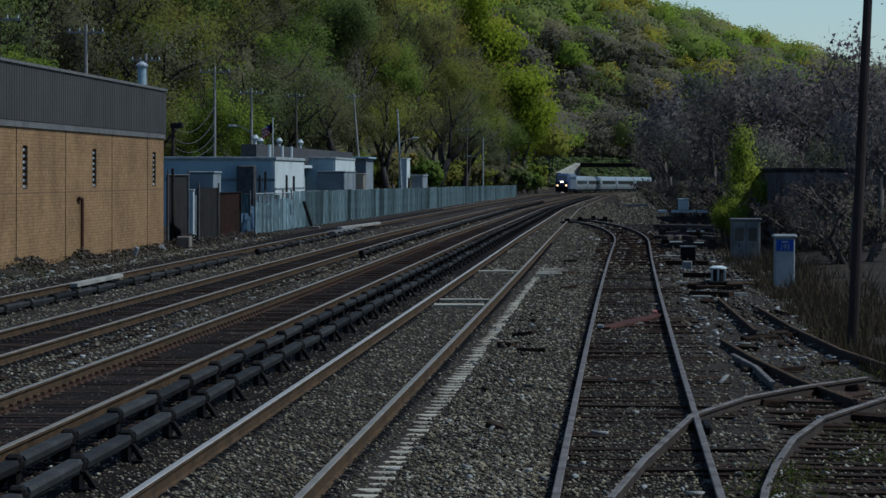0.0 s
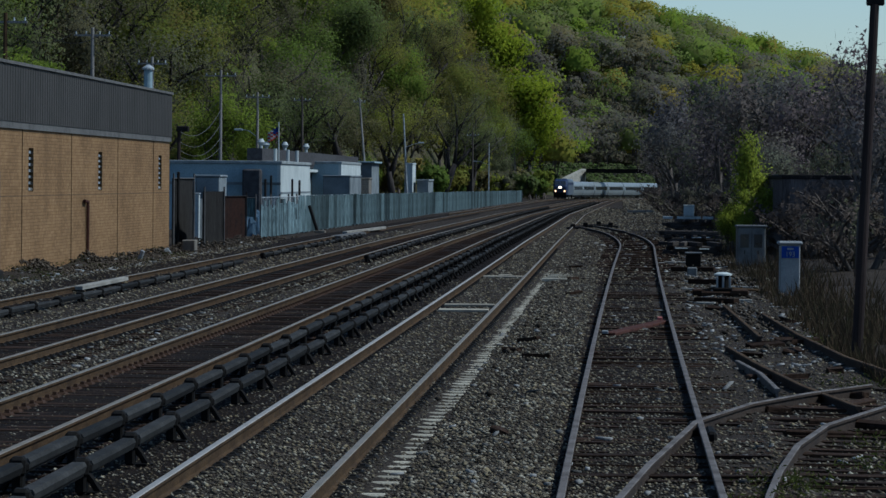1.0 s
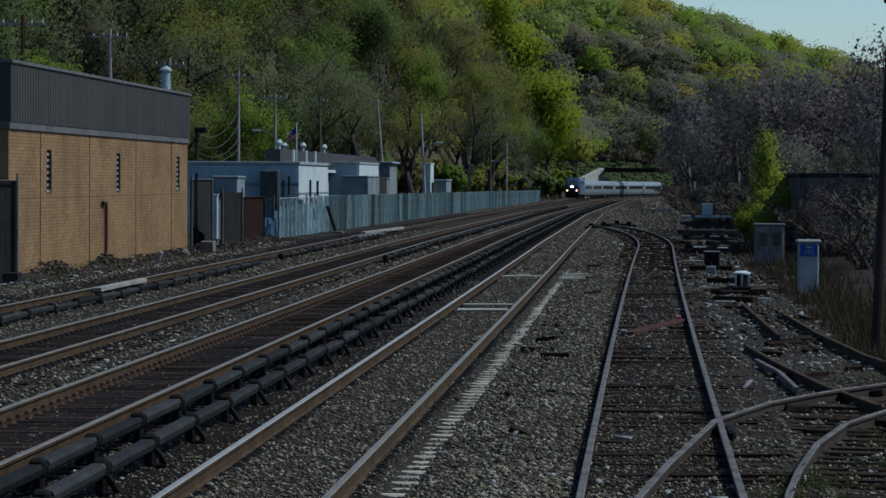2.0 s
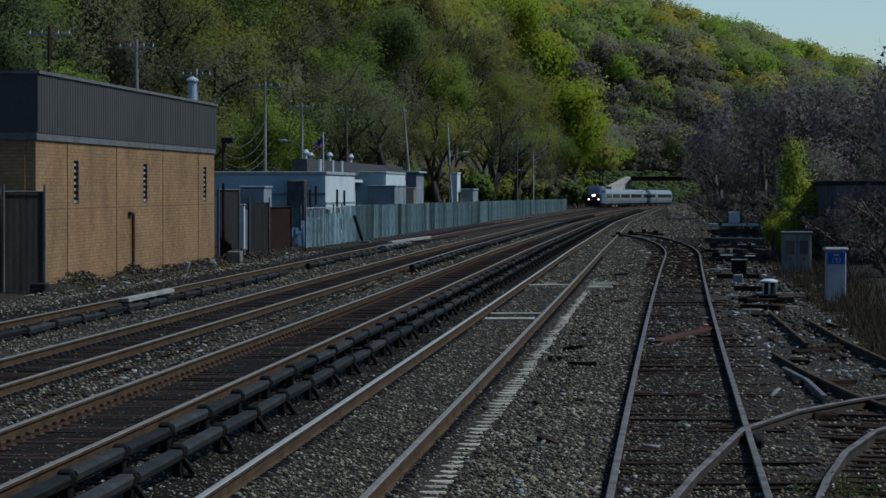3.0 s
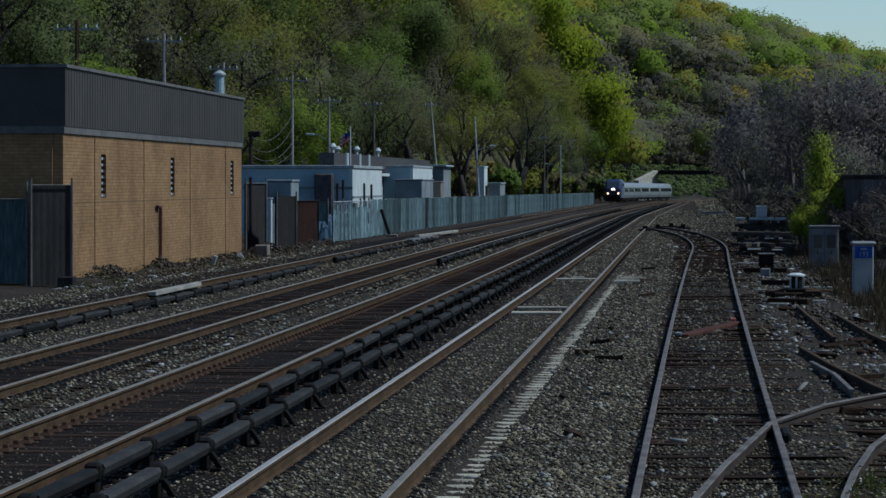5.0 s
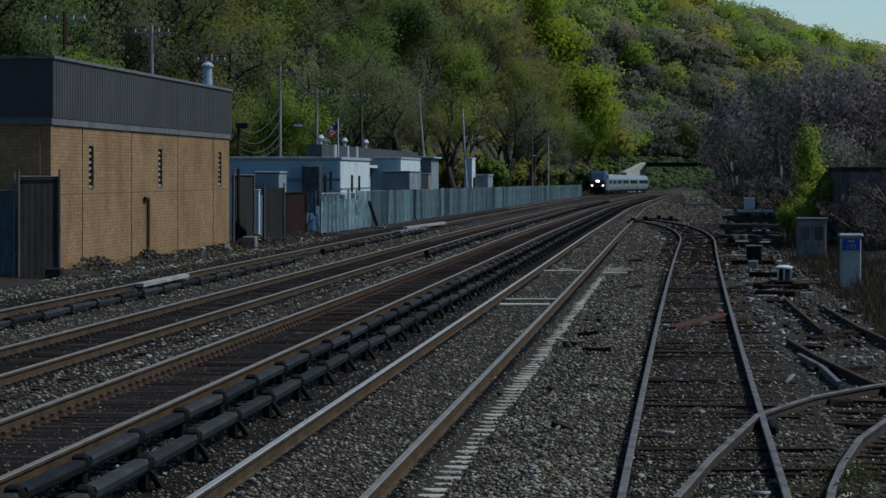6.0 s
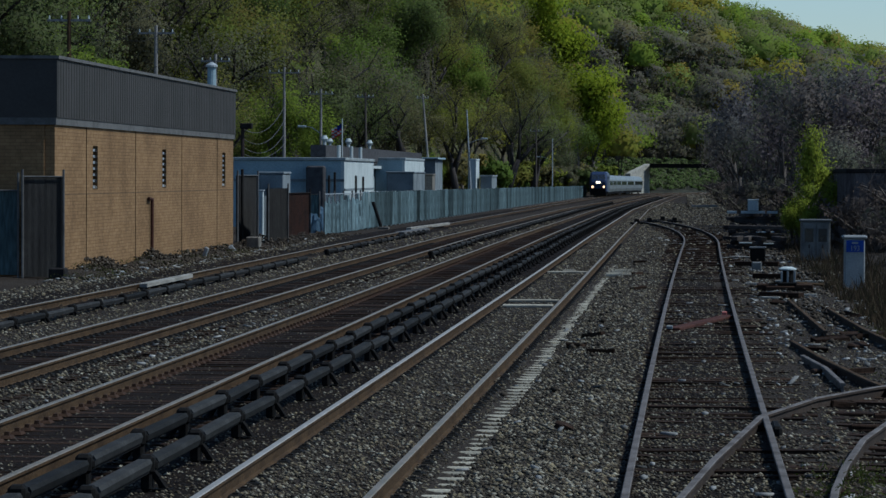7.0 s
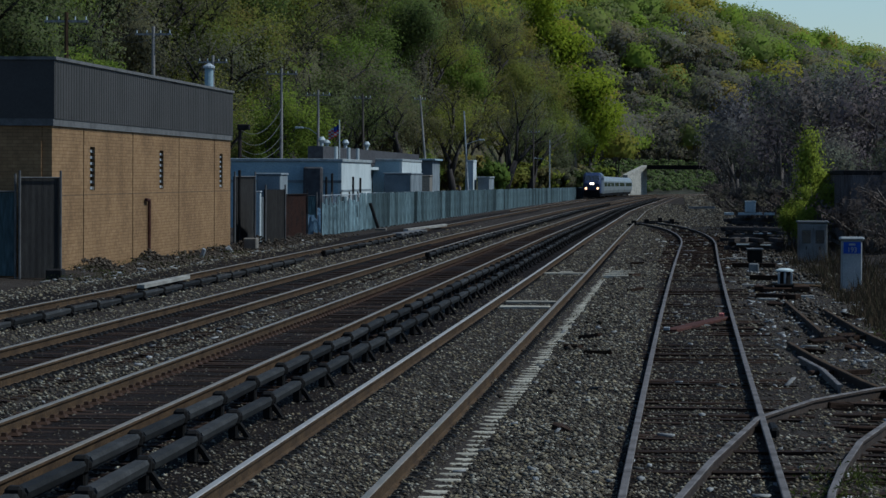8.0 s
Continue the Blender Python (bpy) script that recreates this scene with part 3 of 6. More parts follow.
third_rail("dark covered third rail beside the wooden-tie track", -5.46, 21, 560, -1, 0.008)
third_rail("dark covered third rail beside the concrete-tie track", -4.88, 21, 560, 1, 0.008)
third_rail("dark covered third rail at the far edge of the track", -12.45, 46, 108, 1, z=-0.1)
third_rail("short dark covered third rail near the fence", -12.72, 119, 167, 1, z=-0.1)
third_rail("dark covered third rail between two tracks", -8.68, 115, 420, 1, 0.004, z=-0.05)


# ---------------------------------------------------------------- brick building
def make_brick_building():
    X, Y0, Y1, W = -17.8, 93.45, 131.1, 22.0
    g = -0.25
    b = base("brick_building", "tan brick building with a dark metal fascia band", "building")
    joints = [Y0, 98.55, 107.5, 117.5, 126.5, Y1]
    louvres = ((100.05, 2.24), (113.5, 2.24), (128.35, 2.24))
    for i in range(5):
        y0, y1 = joints[i], joints[i + 1]
        inner = [l for l in louvres if y0 < l[0] < y1]
        if inner:
            c = inner[0][0]
            bm = boxes((X - 0.3, X, y0 + 0.07, c - 0.42, g, 4.1), (X - 0.3, X, c + 0.42, y1 - 0.07, g, 4.1),
                       (X - 0.3, X, c - 0.42, c + 0.42, g, 2.24), (X - 0.3, X, c - 0.42, c + 0.42, 3.56, 4.1))
        else:
            bm = boxes((X - 0.3, X, y0 + 0.07, y1 - 0.07, g, 4.1))
        part("brick_panel", bm, M["brick"], b)
    part("joint_backing", boxes((X - 0.36, X - 0.05, Y0 + 0.2, 99.45, g, 4.1), (X - 0.36, X - 0.05, 100.65, 112.9, g, 4.1), (X - 0.36, X - 0.05, 114.1, 127.75, g, 4.1), (X - 0.36, X - 0.05, 128.95, Y1 - 0.1, g, 4.1)), M["dark"], b)
    part("front_wall", boxes((X - W, X - 0.3, Y0 + 0.02, Y0 + 0.3, g, 4.1)), M["brick"], b)
    part("rear_wall", boxes((X - W, X - 0.3, Y1 - 0.3, Y1 - 0.02, g, 4.1)), M["brick"], b)
    part("course_joint", boxes(*[(X - 0.05, X + 0.003, a + 0.08, b - 0.08, 2.10, 2.13) for a, b in zip(joints[:-1], joints[1:])]), M["brick_joint"], b, "dark mortar course across the brick")
    part("trim_band", boxes((X - 0.32, X + 0.06, Y0 - 0.06, Y1 + 0.06, 4.1, 4.30), (X - W, X - 0.32, Y0 - 0.06, Y0 + 0.3, 4.1, 4.30)), M["trim"], b)
    n = int((Y1 - Y0) / 0.42)
    rib = [(X - 0.25, X + 0.08, Y0 - 0.02, Y1 + 0.02, 4.30, 5.97), (X - W, X - 0.25, Y0 - 0.02, Y0 + 0.25, 4.30, 5.97)]
    bm = boxes(*rib)
    for i in range(n):
        y = Y0 + 0.1 + i * 0.42
        box(bm, X + 0.08, X + 0.09, y, y + 0.04, 4.31, 5.96)
    part("fascia", bm, M["fascia"], b)
    part("coping", boxes((X - 0.3, X + 0.14, Y0 - 0.06, Y1 + 0.06, 5.97, 6.06), (X - W, X - 0.3, Y0 - 0.06, Y0 + 0.3, 5.97, 6.06)), M["trim"], b)
    part("roof", boxes((X - W, X - 0.26, Y0 + 0.26, Y1 - 0.02, 5.5, 5.7)), M["roof"], b)
    for c, z in louvres:
        w = part("louvre_window", boxes((X - 0.34, X - 0.28, c - 0.42, c + 0.42, 2.24, 3.56)), M["dark"], b, "dark louvred opening in the brick")
        for i in range(7):
            zz = 2.30 + i * 0.185
            bm = boxes((X - 0.22, X - 0.02, c - 0.41, c + 0.41, zz, zz + 0.075))
            for v in bm.verts:
                v.co.z += (X - 0.12 - v.co.x) * 0.35
            part("slat", bm, M["pale_concrete"] if i % 7 == 0 else M["dark"], w)
        for i in range(7):
            zz = 2.28 + i * 0.185
            part("slat_end", boxes((X - 0.10, X + 0.01, c - 0.43, c - 0.16, zz, zz + 0.075)), M["galv"], w)
    part("downpipe", rods(((X + 0.08, 110.4, g), (X + 0.08, 110.4, 1.90), 0.055), ((X + 0.08, 110.4, 1.87), (X + 0.08, 109.7, 1.90), 0.055)), M["orange_rust"], b, "dark rusty pipe on the wall")
    v = base("roof_vent", "blue-grey flue with a cap on the flat roof", "vent", pose(-18.65, 130.9, 5.7))
    part("flue", rods(((0, 0, 0), (0, 0, 1.25), 0.17), n=12), M["blue_wall"], v)
    part("cap", rods(((0, 0, 1.25), (0, 0, 1.32), 0.24), ((0, 0, 1.32), (0, 0, 1.45), 0.24, 0.05), n=12), M["galv"], v)
    return b


make_brick_building()


# ---------------------------------------------------------------- fence and yard
def make_fence():
    f = base("slatted_fence", "long grey-green slatted chain-link fence", "fence")
    rnd = random.Random(2)
    meshes = []
    for s in range(4):
        bm = bmesh.new()
        r = random.Random(s)
        rows = []
        for i in range(25):
            dx = (0.035 if i % 2 else -0.035) + r.uniform(-0.015, 0.015)
            top = 2.05 + r.uniform(-0.08, 0.03) - (0.12 if r.random() < 0.1 else 0)
            rows.append([bm.verts.new((dx, i * 0.125, z)) for z in (0.04 + r.uniform(0, 0.05), 1.0, top)])
        for i in range(24):
            for k in range(2):
                bm.faces.new((rows[i][k], rows[i + 1][k], rows[i + 1][k + 1], rows[i][k + 1]))
        bmesh.ops.solidify(bm, geom=bm.faces[:], thickness=0.012)
        me = bpy.data.meshes.new("fence_panel")
        bm.to_mesh(me), bm.free()
        me.materials.append(M["fence"])
        meshes.append(me)
    bm = rods(((0, 0, -0.1), (0, 0, 2.06), 0.04), ((0, 0, 2.03), (0, 3.0, 2.03), 0.025))
    post = bpy.data.meshes.new("post")
    bm.to_mesh(post), bm.free()
    post.materials.append(M["galv"])
    y = 180.0
    while y < 600:
        x = -17.2 + drift(y) * 0.6
        g = ground_z(x, y)
        shared("fence_panel", meshes[rnd.randrange(4)], f, pose(x, y, g, 0, rnd.uniform(-1.5, 1.5), 0))
        shared("post", post, f, pose(x - 0.06, y, g))
        y += 3.0
    return f


make_fence()


def slab_building(name, label, x0, x1, y0, y1, h, wall, roof="roof", lip=0.12, z=None):
    b = base(name, label, "building")
    g = ground_z(x1, y0) - 0.1 if z is None else z
    part("track_wall", boxes((x1 - 0.2, x1, y0, y1, g, g + h), bevel=0.01), M[wall[0]], b)
    part("end_wall", boxes((x0, x1 - 0.2, y0, y0 + 0.2, g, g + h), bevel=0.01), M[wall[1]], b)
    part("rear_wall", boxes((x0, x1 - 0.2, y1 - 0.2, y1, g, g + h)), M[wall[0]], b)
    part("side_wall", boxes((x0, x0 + 0.2, y0 + 0.2, y1 - 0.2, g, g + h)), M[wall[0]], b)
    part("roof", boxes((x0 - lip, x1 + lip, y0 - lip, y1 + lip, g + h, g + h + 0.18), bevel=0.02), M[roof], b)
    return b, g


# ---------------------------------------------------------------- trees
def tree_parts(seed, height, spread, leaf_n, leaf_size, bare=False, low=0.25, bole=0.40, thick=0.017):
    """Branching limbs from a tapered trunk, and leaf clumps gathered round the branch ends."""
    rnd = random.Random(seed)
    bm = bmesh.new()
    tips = []

    def limb(p, d, length, r, depth):
        q = p + d * length
        rod(bm, p, q, r, r * 0.62, (7, 5, 4, 3)[depth])
        if depth >= 1:
            tips.append((q, depth))
            tips.append((p.lerp(q, 0.55), depth))
        if depth < 3:
            for k in range(rnd.choice((2, 3, 3)) if depth else 4):
                az, lean = rnd.uniform(0, 6.283), rnd.uniform(0.35, 0.95) if depth else rnd.uniform(0.25, 0.75)
                side = Vector((math.cos(az) * spread, math.sin(az) * spread, 0))
                nd = (d * math.cos(lean) + side * math.sin(lean) + Vector((0, 0, 0.12))).normalized()
                start = p.lerp(q, rnd.uniform(0.55, 1.0)) if k else q
                limb(start, nd, length * rnd.uniform(0.55, 0.8), r * rnd.uniform(0.42, 0.6), depth + 1)

    limb(Vector((0, 0, -0.4)), Vector((rnd.uniform(-0.08, 0.08), rnd.uniform(-0.08, 0.08), 1)).normalized(), height * bole, height * thick, 0)
    zmax = max(t.z for t, _ in tips)
    f = height * 0.96 / zmax
    for v in bm.verts:
        v.co *= f
    tips = [t * f for t, _ in tips if t.z * f > height * low]
    rs = np.random.RandomState(seed)
    c = np.array([tuple(t) for t in tips])
    pick = rs.randint(0, len(c), leaf_n)
    pos = c[pick] + rs.normal(0, 1, (leaf_n, 3)) * height * (0.045 if bare else 0.062) * (0.6 + 0.8 * rs.rand(leaf_n, 1))
    size = leaf_size * (0.5 + rs.rand(leaf_n))
    mid = c.mean(0)
    way = (pos - mid) / height * 2.2 + (pos - c[pick]) / height * 5.0 + np.array([[0, 0, 0.25]]) + rs.normal(0, 0.08, (leaf_n, 3))
    return bm, pos, size, rs, way


def quads(pos, size, rs, thin=None, out=None, stray=0.34):
    """One bent leaf clump at each place (or a thin twig); out: the way that each one roughly faces."""
    n = len(pos)
    o = None
    if out is None:
        a = rs.normal(0, 1, (n, 3))
        a /= np.linalg.norm(a, axis=1)[:, None]
        b = np.cross(a, rs.normal(0, 1, (n, 3)))
    else:
        o = out / (np.linalg.norm(out, axis=1)[:, None] + 1e-6) + rs.normal(0, stray, (n, 3))
        o /= np.linalg.norm(o, axis=1)[:, None]
        a = np.cross(o, rs.normal(0, 1, (n, 3)))
        a /= np.linalg.norm(a, axis=1)[:, None]
        b = np.cross(o, a)
    b /= np.linalg.norm(b, axis=1)[:, None]
    s = size[:, None]
    w = s if thin is None else thin
    if o is not None:
        turn = np.einsum("ij,ij->i", np.cross(a, b), out) < 0
        b[turn] *= -1
    v = np.stack([pos - a * s * 0.62 - b * w * 0.42, pos + a * s * 0.62 - b * w * 0.30, pos + a * s * 0.08 + b * w * 0.72], 1).reshape(-1, 3)
    f = np.arange(n * 3).reshape(-1, 3)
    return v, f


def fast_mesh(name, v, f, mat, soft=None):
    """A mesh from arrays; soft: a direction for each face or corner, by which it takes the light (leaf clumps)."""
    me = bpy.data.meshes.new(name)
    n, k = f.shape
    me.vertices.add(len(v))
    me.vertices.foreach_set("co", np.ascontiguousarray(v, dtype=np.float32).ravel())
    me.loops.add(n * k)
    me.loops.foreach_set("vertex_index", np.ascontiguousarray(f, dtype=np.int32).ravel())
    me.polygons.add(n)
    me.polygons.foreach_set("loop_start", np.arange(0, n * k, k, dtype=np.int32))
    me.polygons.foreach_set("loop_total", np.full(n, k, dtype=np.int32))
    me.update(calc_edges=True)
    me.validate()
    me.materials.append(mat)
    if soft is not None:
        d = soft / (np.linalg.norm(soft, axis=1)[:, None] + 1e-6)
        me.polygons.foreach_set("use_smooth", np.ones(n, dtype=bool))
        me.normals_split_custom_set_from_vertices((d if len(d) == len(v) else np.repeat(d, k, 0)).tolist())
    return me


def make_tree(name, label, seed, height, spread, leaf_n, leaf_size, mat, twig_n=0, low=0.25, group="", bole=0.40, thick=0.017, bark="bark"):
    t = base(name, label, "tree" if name == "tree" else name, group=group)
    bm, pos, size, rs, way = tree_parts(seed, height, spread, leaf_n, leaf_size, twig_n > 0, low, bole, thick)
    part("trunk", bm, M[bark], t, smooth=True)
    v, f = quads(pos, size, rs, None, way, 0.45)
    o = new("crown", fast_mesh("crown", v, f, mat, way))
    o.parent = t
    if twig_n:
        pick = rs.randint(0, len(pos), twig_n)
        p = pos[pick] + rs.normal(0, 0.3, (twig_n, 3))
        v, f = quads(p, 0.4 + 0.8 * rs.rand(twig_n), rs, 0.014)
        o = tagged(new("branchwork", fast_mesh("branchwork", v, f, M["twig"])), kind="stuff")
        o.parent = t
    return t


def plant(protos, places, rnd, hmin=0.8, hmax=1.2):
    used = set()
    for i, (x, y) in enumerate(places):
        k = rnd.randrange(len(protos))
        s = rnd.uniform(hmin, hmax)
        m = pose(x, y, ground_z(x, y) - 0.1, rnd.uniform(-4, 4), rnd.uniform(-4, 4), rnd.uniform(0, 360))
        if k not in used:
            used.add(k)
            protos[k].matrix_basis = m
            protos[k].scale = (s, s, s * rnd.uniform(0.9, 1.1))
        else:
            c = copy_thing(protos[k], m)
            c.scale = (s, s, s * rnd.uniform(0.9, 1.1))
    for k in range(len(protos)):
        if k not in used:
            protos[k].matrix_basis = pose(-58 - 6 * k, 420 + 20 * k, ground_z(-58 - 6 * k, 420 + 20 * k))


def hillside_trees():
    rnd = random.Random(21)
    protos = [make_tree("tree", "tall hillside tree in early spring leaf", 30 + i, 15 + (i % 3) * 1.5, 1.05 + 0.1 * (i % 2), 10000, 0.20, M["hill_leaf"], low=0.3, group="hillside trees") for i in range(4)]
    protos += [make_tree("tree", "hillside tree with bare limbs and first brown-green buds", 40 + i, 15.5 + i % 4, 1.1, 4400, 0.15, M["hill_bud"], twig_n=400, low=0.35, group="hillside trees", thick=0.026, bark="dark_bark") for i in range(6)]
    places = []
    y = 235.0
    while y < 860:
        for r in range(2):
            px = foot(y) - 3 - r * 8 + rnd.uniform(-4.5, 4.5) + (rnd.uniform(0, 7) if rnd.random() < 0.25 and y < 600 else 0)
            py = y + rnd.uniform(-6, 6)
            if px / py > -0.25:
                places.append((px, py))
        y += 8.5 if y < 500 else 11.5
    plant(protos, places, rnd, 0.75, 1.3)
    bright = make_tree("tree", "bright yellow-green tree in fresh leaf at the hill foot", 55, 15.0, 1.0, 7000, 0.28, M["bright_leaf"], low=0.05, group="bright spring trees", bole=0.28)
    fresh = make_tree("tree", "yellow-green tree in soft fresh leaf behind the sheds", 57, 13.5, 0.9, 9000, 0.15, M["fresh_leaf"], low=0.08, group="bright spring trees", bole=0.26)
    for i, (x, y, k) in enumerate(((-36.5, 300, 0.9), (-34.3, 312, 0.72), (-39.5, 306, 0.8), (-50.0, 262, 1.1), (-54.0, 275, 1.2), (-33.0, 560, 0.6), (-27.5, 640, 0.6), (-31.5, 420, 0.5))):
        m = pose(x, y, ground_z(x, y) - 0.2, 0, 0, 75 * i)
        c = fresh if i == 0 else copy_thing(fresh, m)
        c.matrix_basis = m
        c.scale = (k, k, k)
    limbs = [make_tree("tree", "large dark-limbed tree with few opening leaves at the hill foot", 70 + i, 19.0, 1.0, 4000, 0.16, M["hill_bud"], twig_n=900, low=0.4, group="large bare trees", bole=0.3, thick=0.030, bark="dark_bark") for i in range(3)]
    for i, (x, y, k, lean, turn) in enumerate(((-30.2, 560, 1.05, 16, 0), (-35.5, 415, 0.8, 5, 130), (-38.5, 335, 0.75, -5, 60), (-34.0, 500, 0.95, -4, 220), (-37.5, 372, 0.7, 6, 300), (-27.5, 600, 0.9, 8, 170), (-41.0, 290, 0.62, 3, 20))):
        m = pose(x, y, ground_z(x, y) - 0.2, 0, lean, 0) @ pose(0, 0, 0, 0, 0, turn)
        c = limbs[i] if i < 3 else copy_thing(limbs[i % 3], m)
        c.matrix_basis = m
        c.scale = (k, k, k)
    spots = ((-21.0, 792, 1.5), (-24.5, 790, 2.0), (-30.0, 796, 2.1), (-37.0, 800, 1.9), (-45.0, 815, 1.7), (-52.0, 830, 1.6))
    for i, (x, y, k) in enumerate(spots):
        m = pose(x, y, ground_z(x, y) - 0.2, 0, 0, 75 * i)
        c = bright if i == 0 else copy_thing(bright, m)
        c.matrix_basis = m
        c.scale = (k, k, k)
    shrubs = [make_tree("shrub", "tangled shrub at the foot of the hill", 90 + i, 4.5, 1.3, 1300, 0.36, M["hill_leaf"], low=0.0, group="shrubs at the hill foot", bole=0.18) for i in range(3)]
    places = []
    y = 160.0
    while y < 900:
        places.append((foot(y) + 4 + rnd.uniform(-3, 3), y + rnd.uniform(-4, 4)))
        y += 8
    plant(shrubs, [p for p in places if p[0] / p[1] > -0.25], rnd, 0.7, 1.5)


def far_woods():
    """The woods higher up and farther off, one piece for each mix of trees."""
    rnd = random.Random(4)
    rs = np.random.RandomState(4)
    MIX = 10
    V, F, W, count = [[] for _ in range(2 * MIX + 2)], [[] for _ in range(2 * MIX + 2)], [[] for _ in range(2 * MIX + 2)], [0] * (2 * MIX + 2)

    NU, NV = 9, 5
    ring = np.array([(math.cos(6.2832 * i / NU) * math.cos(t), math.sin(6.2832 * i / NU) * math.cos(t), math.sin(t))
                     for t in [-0.45 + 2.0 * j / (NV - 1) for j in range(NV)] for i in range(NU)])
    skin = np.array([t for j in range(NV - 1) for i in range(NU)
                     for t in ((j * NU + i, j * NU + (i + 1) % NU, (j + 1) * NU + i), (j * NU + (i + 1) % NU, (j + 1) * NU + (i + 1) % NU, (j + 1) * NU + i))])

    def crown(x, y, h, r, n, size, bare):
        """An uneven mass of twigs and leaf, with leaf clumps standing out of it all round."""
        g = ground_z(x, y)
        ph = rs.rand(6) * 6.3

        def lobes(u):
            return (1 + 0.17 * np.sin(u[:, 0] * 5 + ph[0]) * np.cos(u[:, 1] * 5 + ph[1]) + 0.13 * np.sin(u[:, 2] * 7 + ph[2] + u[:, 0] * 4)
                    + 0.07 * np.sin(u[:, 0] * 11 + ph[3]) * np.sin(u[:, 2] * 10 + ph[4] + u[:, 1] * 9))

        u = rs.normal(0, 1, (n, 3))
        u /= np.linalg.norm(u, axis=1)[:, None]
        u[:, 2] = np.where(u[:, 2] < -0.35, -u[:, 2], u[:, 2])
        axes, mid = np.array([[r, r, h * 0.42]]), np.array([[x, y, g + h * 0.58]])
        p = u * ((0.80 + 0.25 * rs.rand(n)) * lobes(u))[:, None] * axes + mid
        v, f = quads(p, size * (0.55 + 0.9 * rs.rand(n)), rs, None, u, 0.35)
        w = u * lobes(u)[:, None] ** 2 + np.array([[0, 0, 0.2]]) + rs.normal(0, 0.08, (n, 3))
        if n < 300 or bare:
            return v, f, np.repeat(w, 3, 0)
        c = ring + rs.normal(0, 0.035, ring.shape)
        k = c * (lobes(c) * 0.73)[:, None] * axes + mid
        sv = k[skin].reshape(-1, 3)
        sw = c[skin].reshape(-1, 3) + np.array([[0, 0, 0.2]])
        nv = len(v)
        return (np.concatenate([v, sv]), np.concatenate([f, np.arange(len(sv)).reshape(-1, 3) + nv]),
                np.concatenate([np.repeat(w, 3, 0), sw]))

    def trunk(x, y, h):
        g = ground_z(x, y)
        out = []
        for k in range(5):
            a = rs.rand() * 6.283
            p0 = np.array([x, y, g + (0 if k == 0 else h * 0.3)])
            p1 = np.array([x, y, g + h * 0.5]) if k == 0 else np.array([x + math.cos(a) * h * 0.2, y + math.sin(a) * h * 0.2, g + h * (0.6 + 0.35 * rs.rand())])
            w = h * (0.014 if k == 0 else 0.007)
            out += [p0 + (-w, 0, 0), p0 + (w, 0, 0), p1 + (w * 0.4, 0, 0), p1 + (-w * 0.4, 0, 0)]
        return np.array(out)

    places = []
    for y in range(1000, 1250, 9):
        for x in range(-130, 150, 9):
            places.append((x + rnd.uniform(-4, 4), y + rnd.uniform(-4, 4), 560, 0.66))
    for y in range(880, 1005, 8):
        for x in range(-75, min(-15, int(line_x(-14, y)) - 8), 8):
            places.append((x + rnd.uniform(-3.5, 3.5), y + rnd.uniform(-4, 4), 480, 0.66))
    for y in range(235, 1010, 9):
        x0 = foot(y) - 18
        for r in range(7):
            x = x0 - r * 8.5 + rnd.uniform(-3.5, 3.5)
            if x / y > -0.24:
                places.append((x, y + rnd.uniform(-4, 4), 420 if y > 400 else 1200, 0.66 if y > 400 else 0.34))
    low = [(x + rnd.uniform(-2.5, 2.5), y + rnd.uniform(-2, 2), 170, 0.6) for y in range(1008, 1075, 6) for x in range(-75, 70, 5)]
    low += [(foot(y) + rnd.uniform(-14, 3), y + rnd.uniform(-3, 3), 170, 0.42) for y in range(200, 870, 5)]
    low += [(line_x(-14.2, y) - 8 - rnd.uniform(0, 26), y + rnd.uniform(-3, 3), 90, 0.42) for y in range(862, 985) for _ in range(4)]
    low += [(x + rnd.uniform(-3, 3), 1015 + rnd.uniform(0, 5), 260, 0.6) for x in range(-30, 60, 5)]
    TV = []
    for x, y, n, size in low + places:
        h = rnd.uniform(10, 18) if n > 200 else rnd.uniform(3.5, 6.5) if n > 100 else rnd.uniform(0.7, 1.9)
        r = h * (rnd.uniform(0.36, 0.54) if n > 200 else 0.55 if n > 100 else 0.8)
        k = rnd.randrange(MIX)
        thin = rnd.random() < 0.25
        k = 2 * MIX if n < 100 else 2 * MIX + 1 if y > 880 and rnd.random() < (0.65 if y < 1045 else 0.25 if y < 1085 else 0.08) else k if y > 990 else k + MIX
        v, f, w = crown(x, y, h, r, int(n * (0.5 if thin else 1)), size, k == 2 * MIX + 1)
        V[k].append(v), F[k].append(f + count[k]), W[k].append(w)
        count[k] += len(v)
        if n > 100:
            TV.append(trunk(x, y, h))
    for k in range(2 * MIX + 2):
        o = new("far_woods" if k != 2 * MIX else "bank_brush", fast_mesh("far_woods", np.concatenate(V[k]), np.concatenate(F[k]), M["far_leaf_hazed" if k < MIX else "mid_leaf" if k < 2 * MIX else "bank_brush" if k == 2 * MIX else "far_bare"], np.concatenate(W[k])))
        tagged(o, "dense spring woods covering the far hillside, leaf colours lightened for haze" if k < MIX else "low dull brush on the bank under the overpass" if k == 2 * MIX else "nearly bare brown trees low on the far hillside, paled for haze" if k > 2 * MIX else "mixed spring woods on the near hillside", "woods", kind="stuff")
    v = np.concatenate(TV)
    o = new("woods_trunks", fast_mesh("woods_trunks", v, np.arange(len(v)).reshape(-1, 4), M["bark"]))
    tagged(o, "grey-brown trunks and limbs in the hillside woods", "woods", kind="stuff")


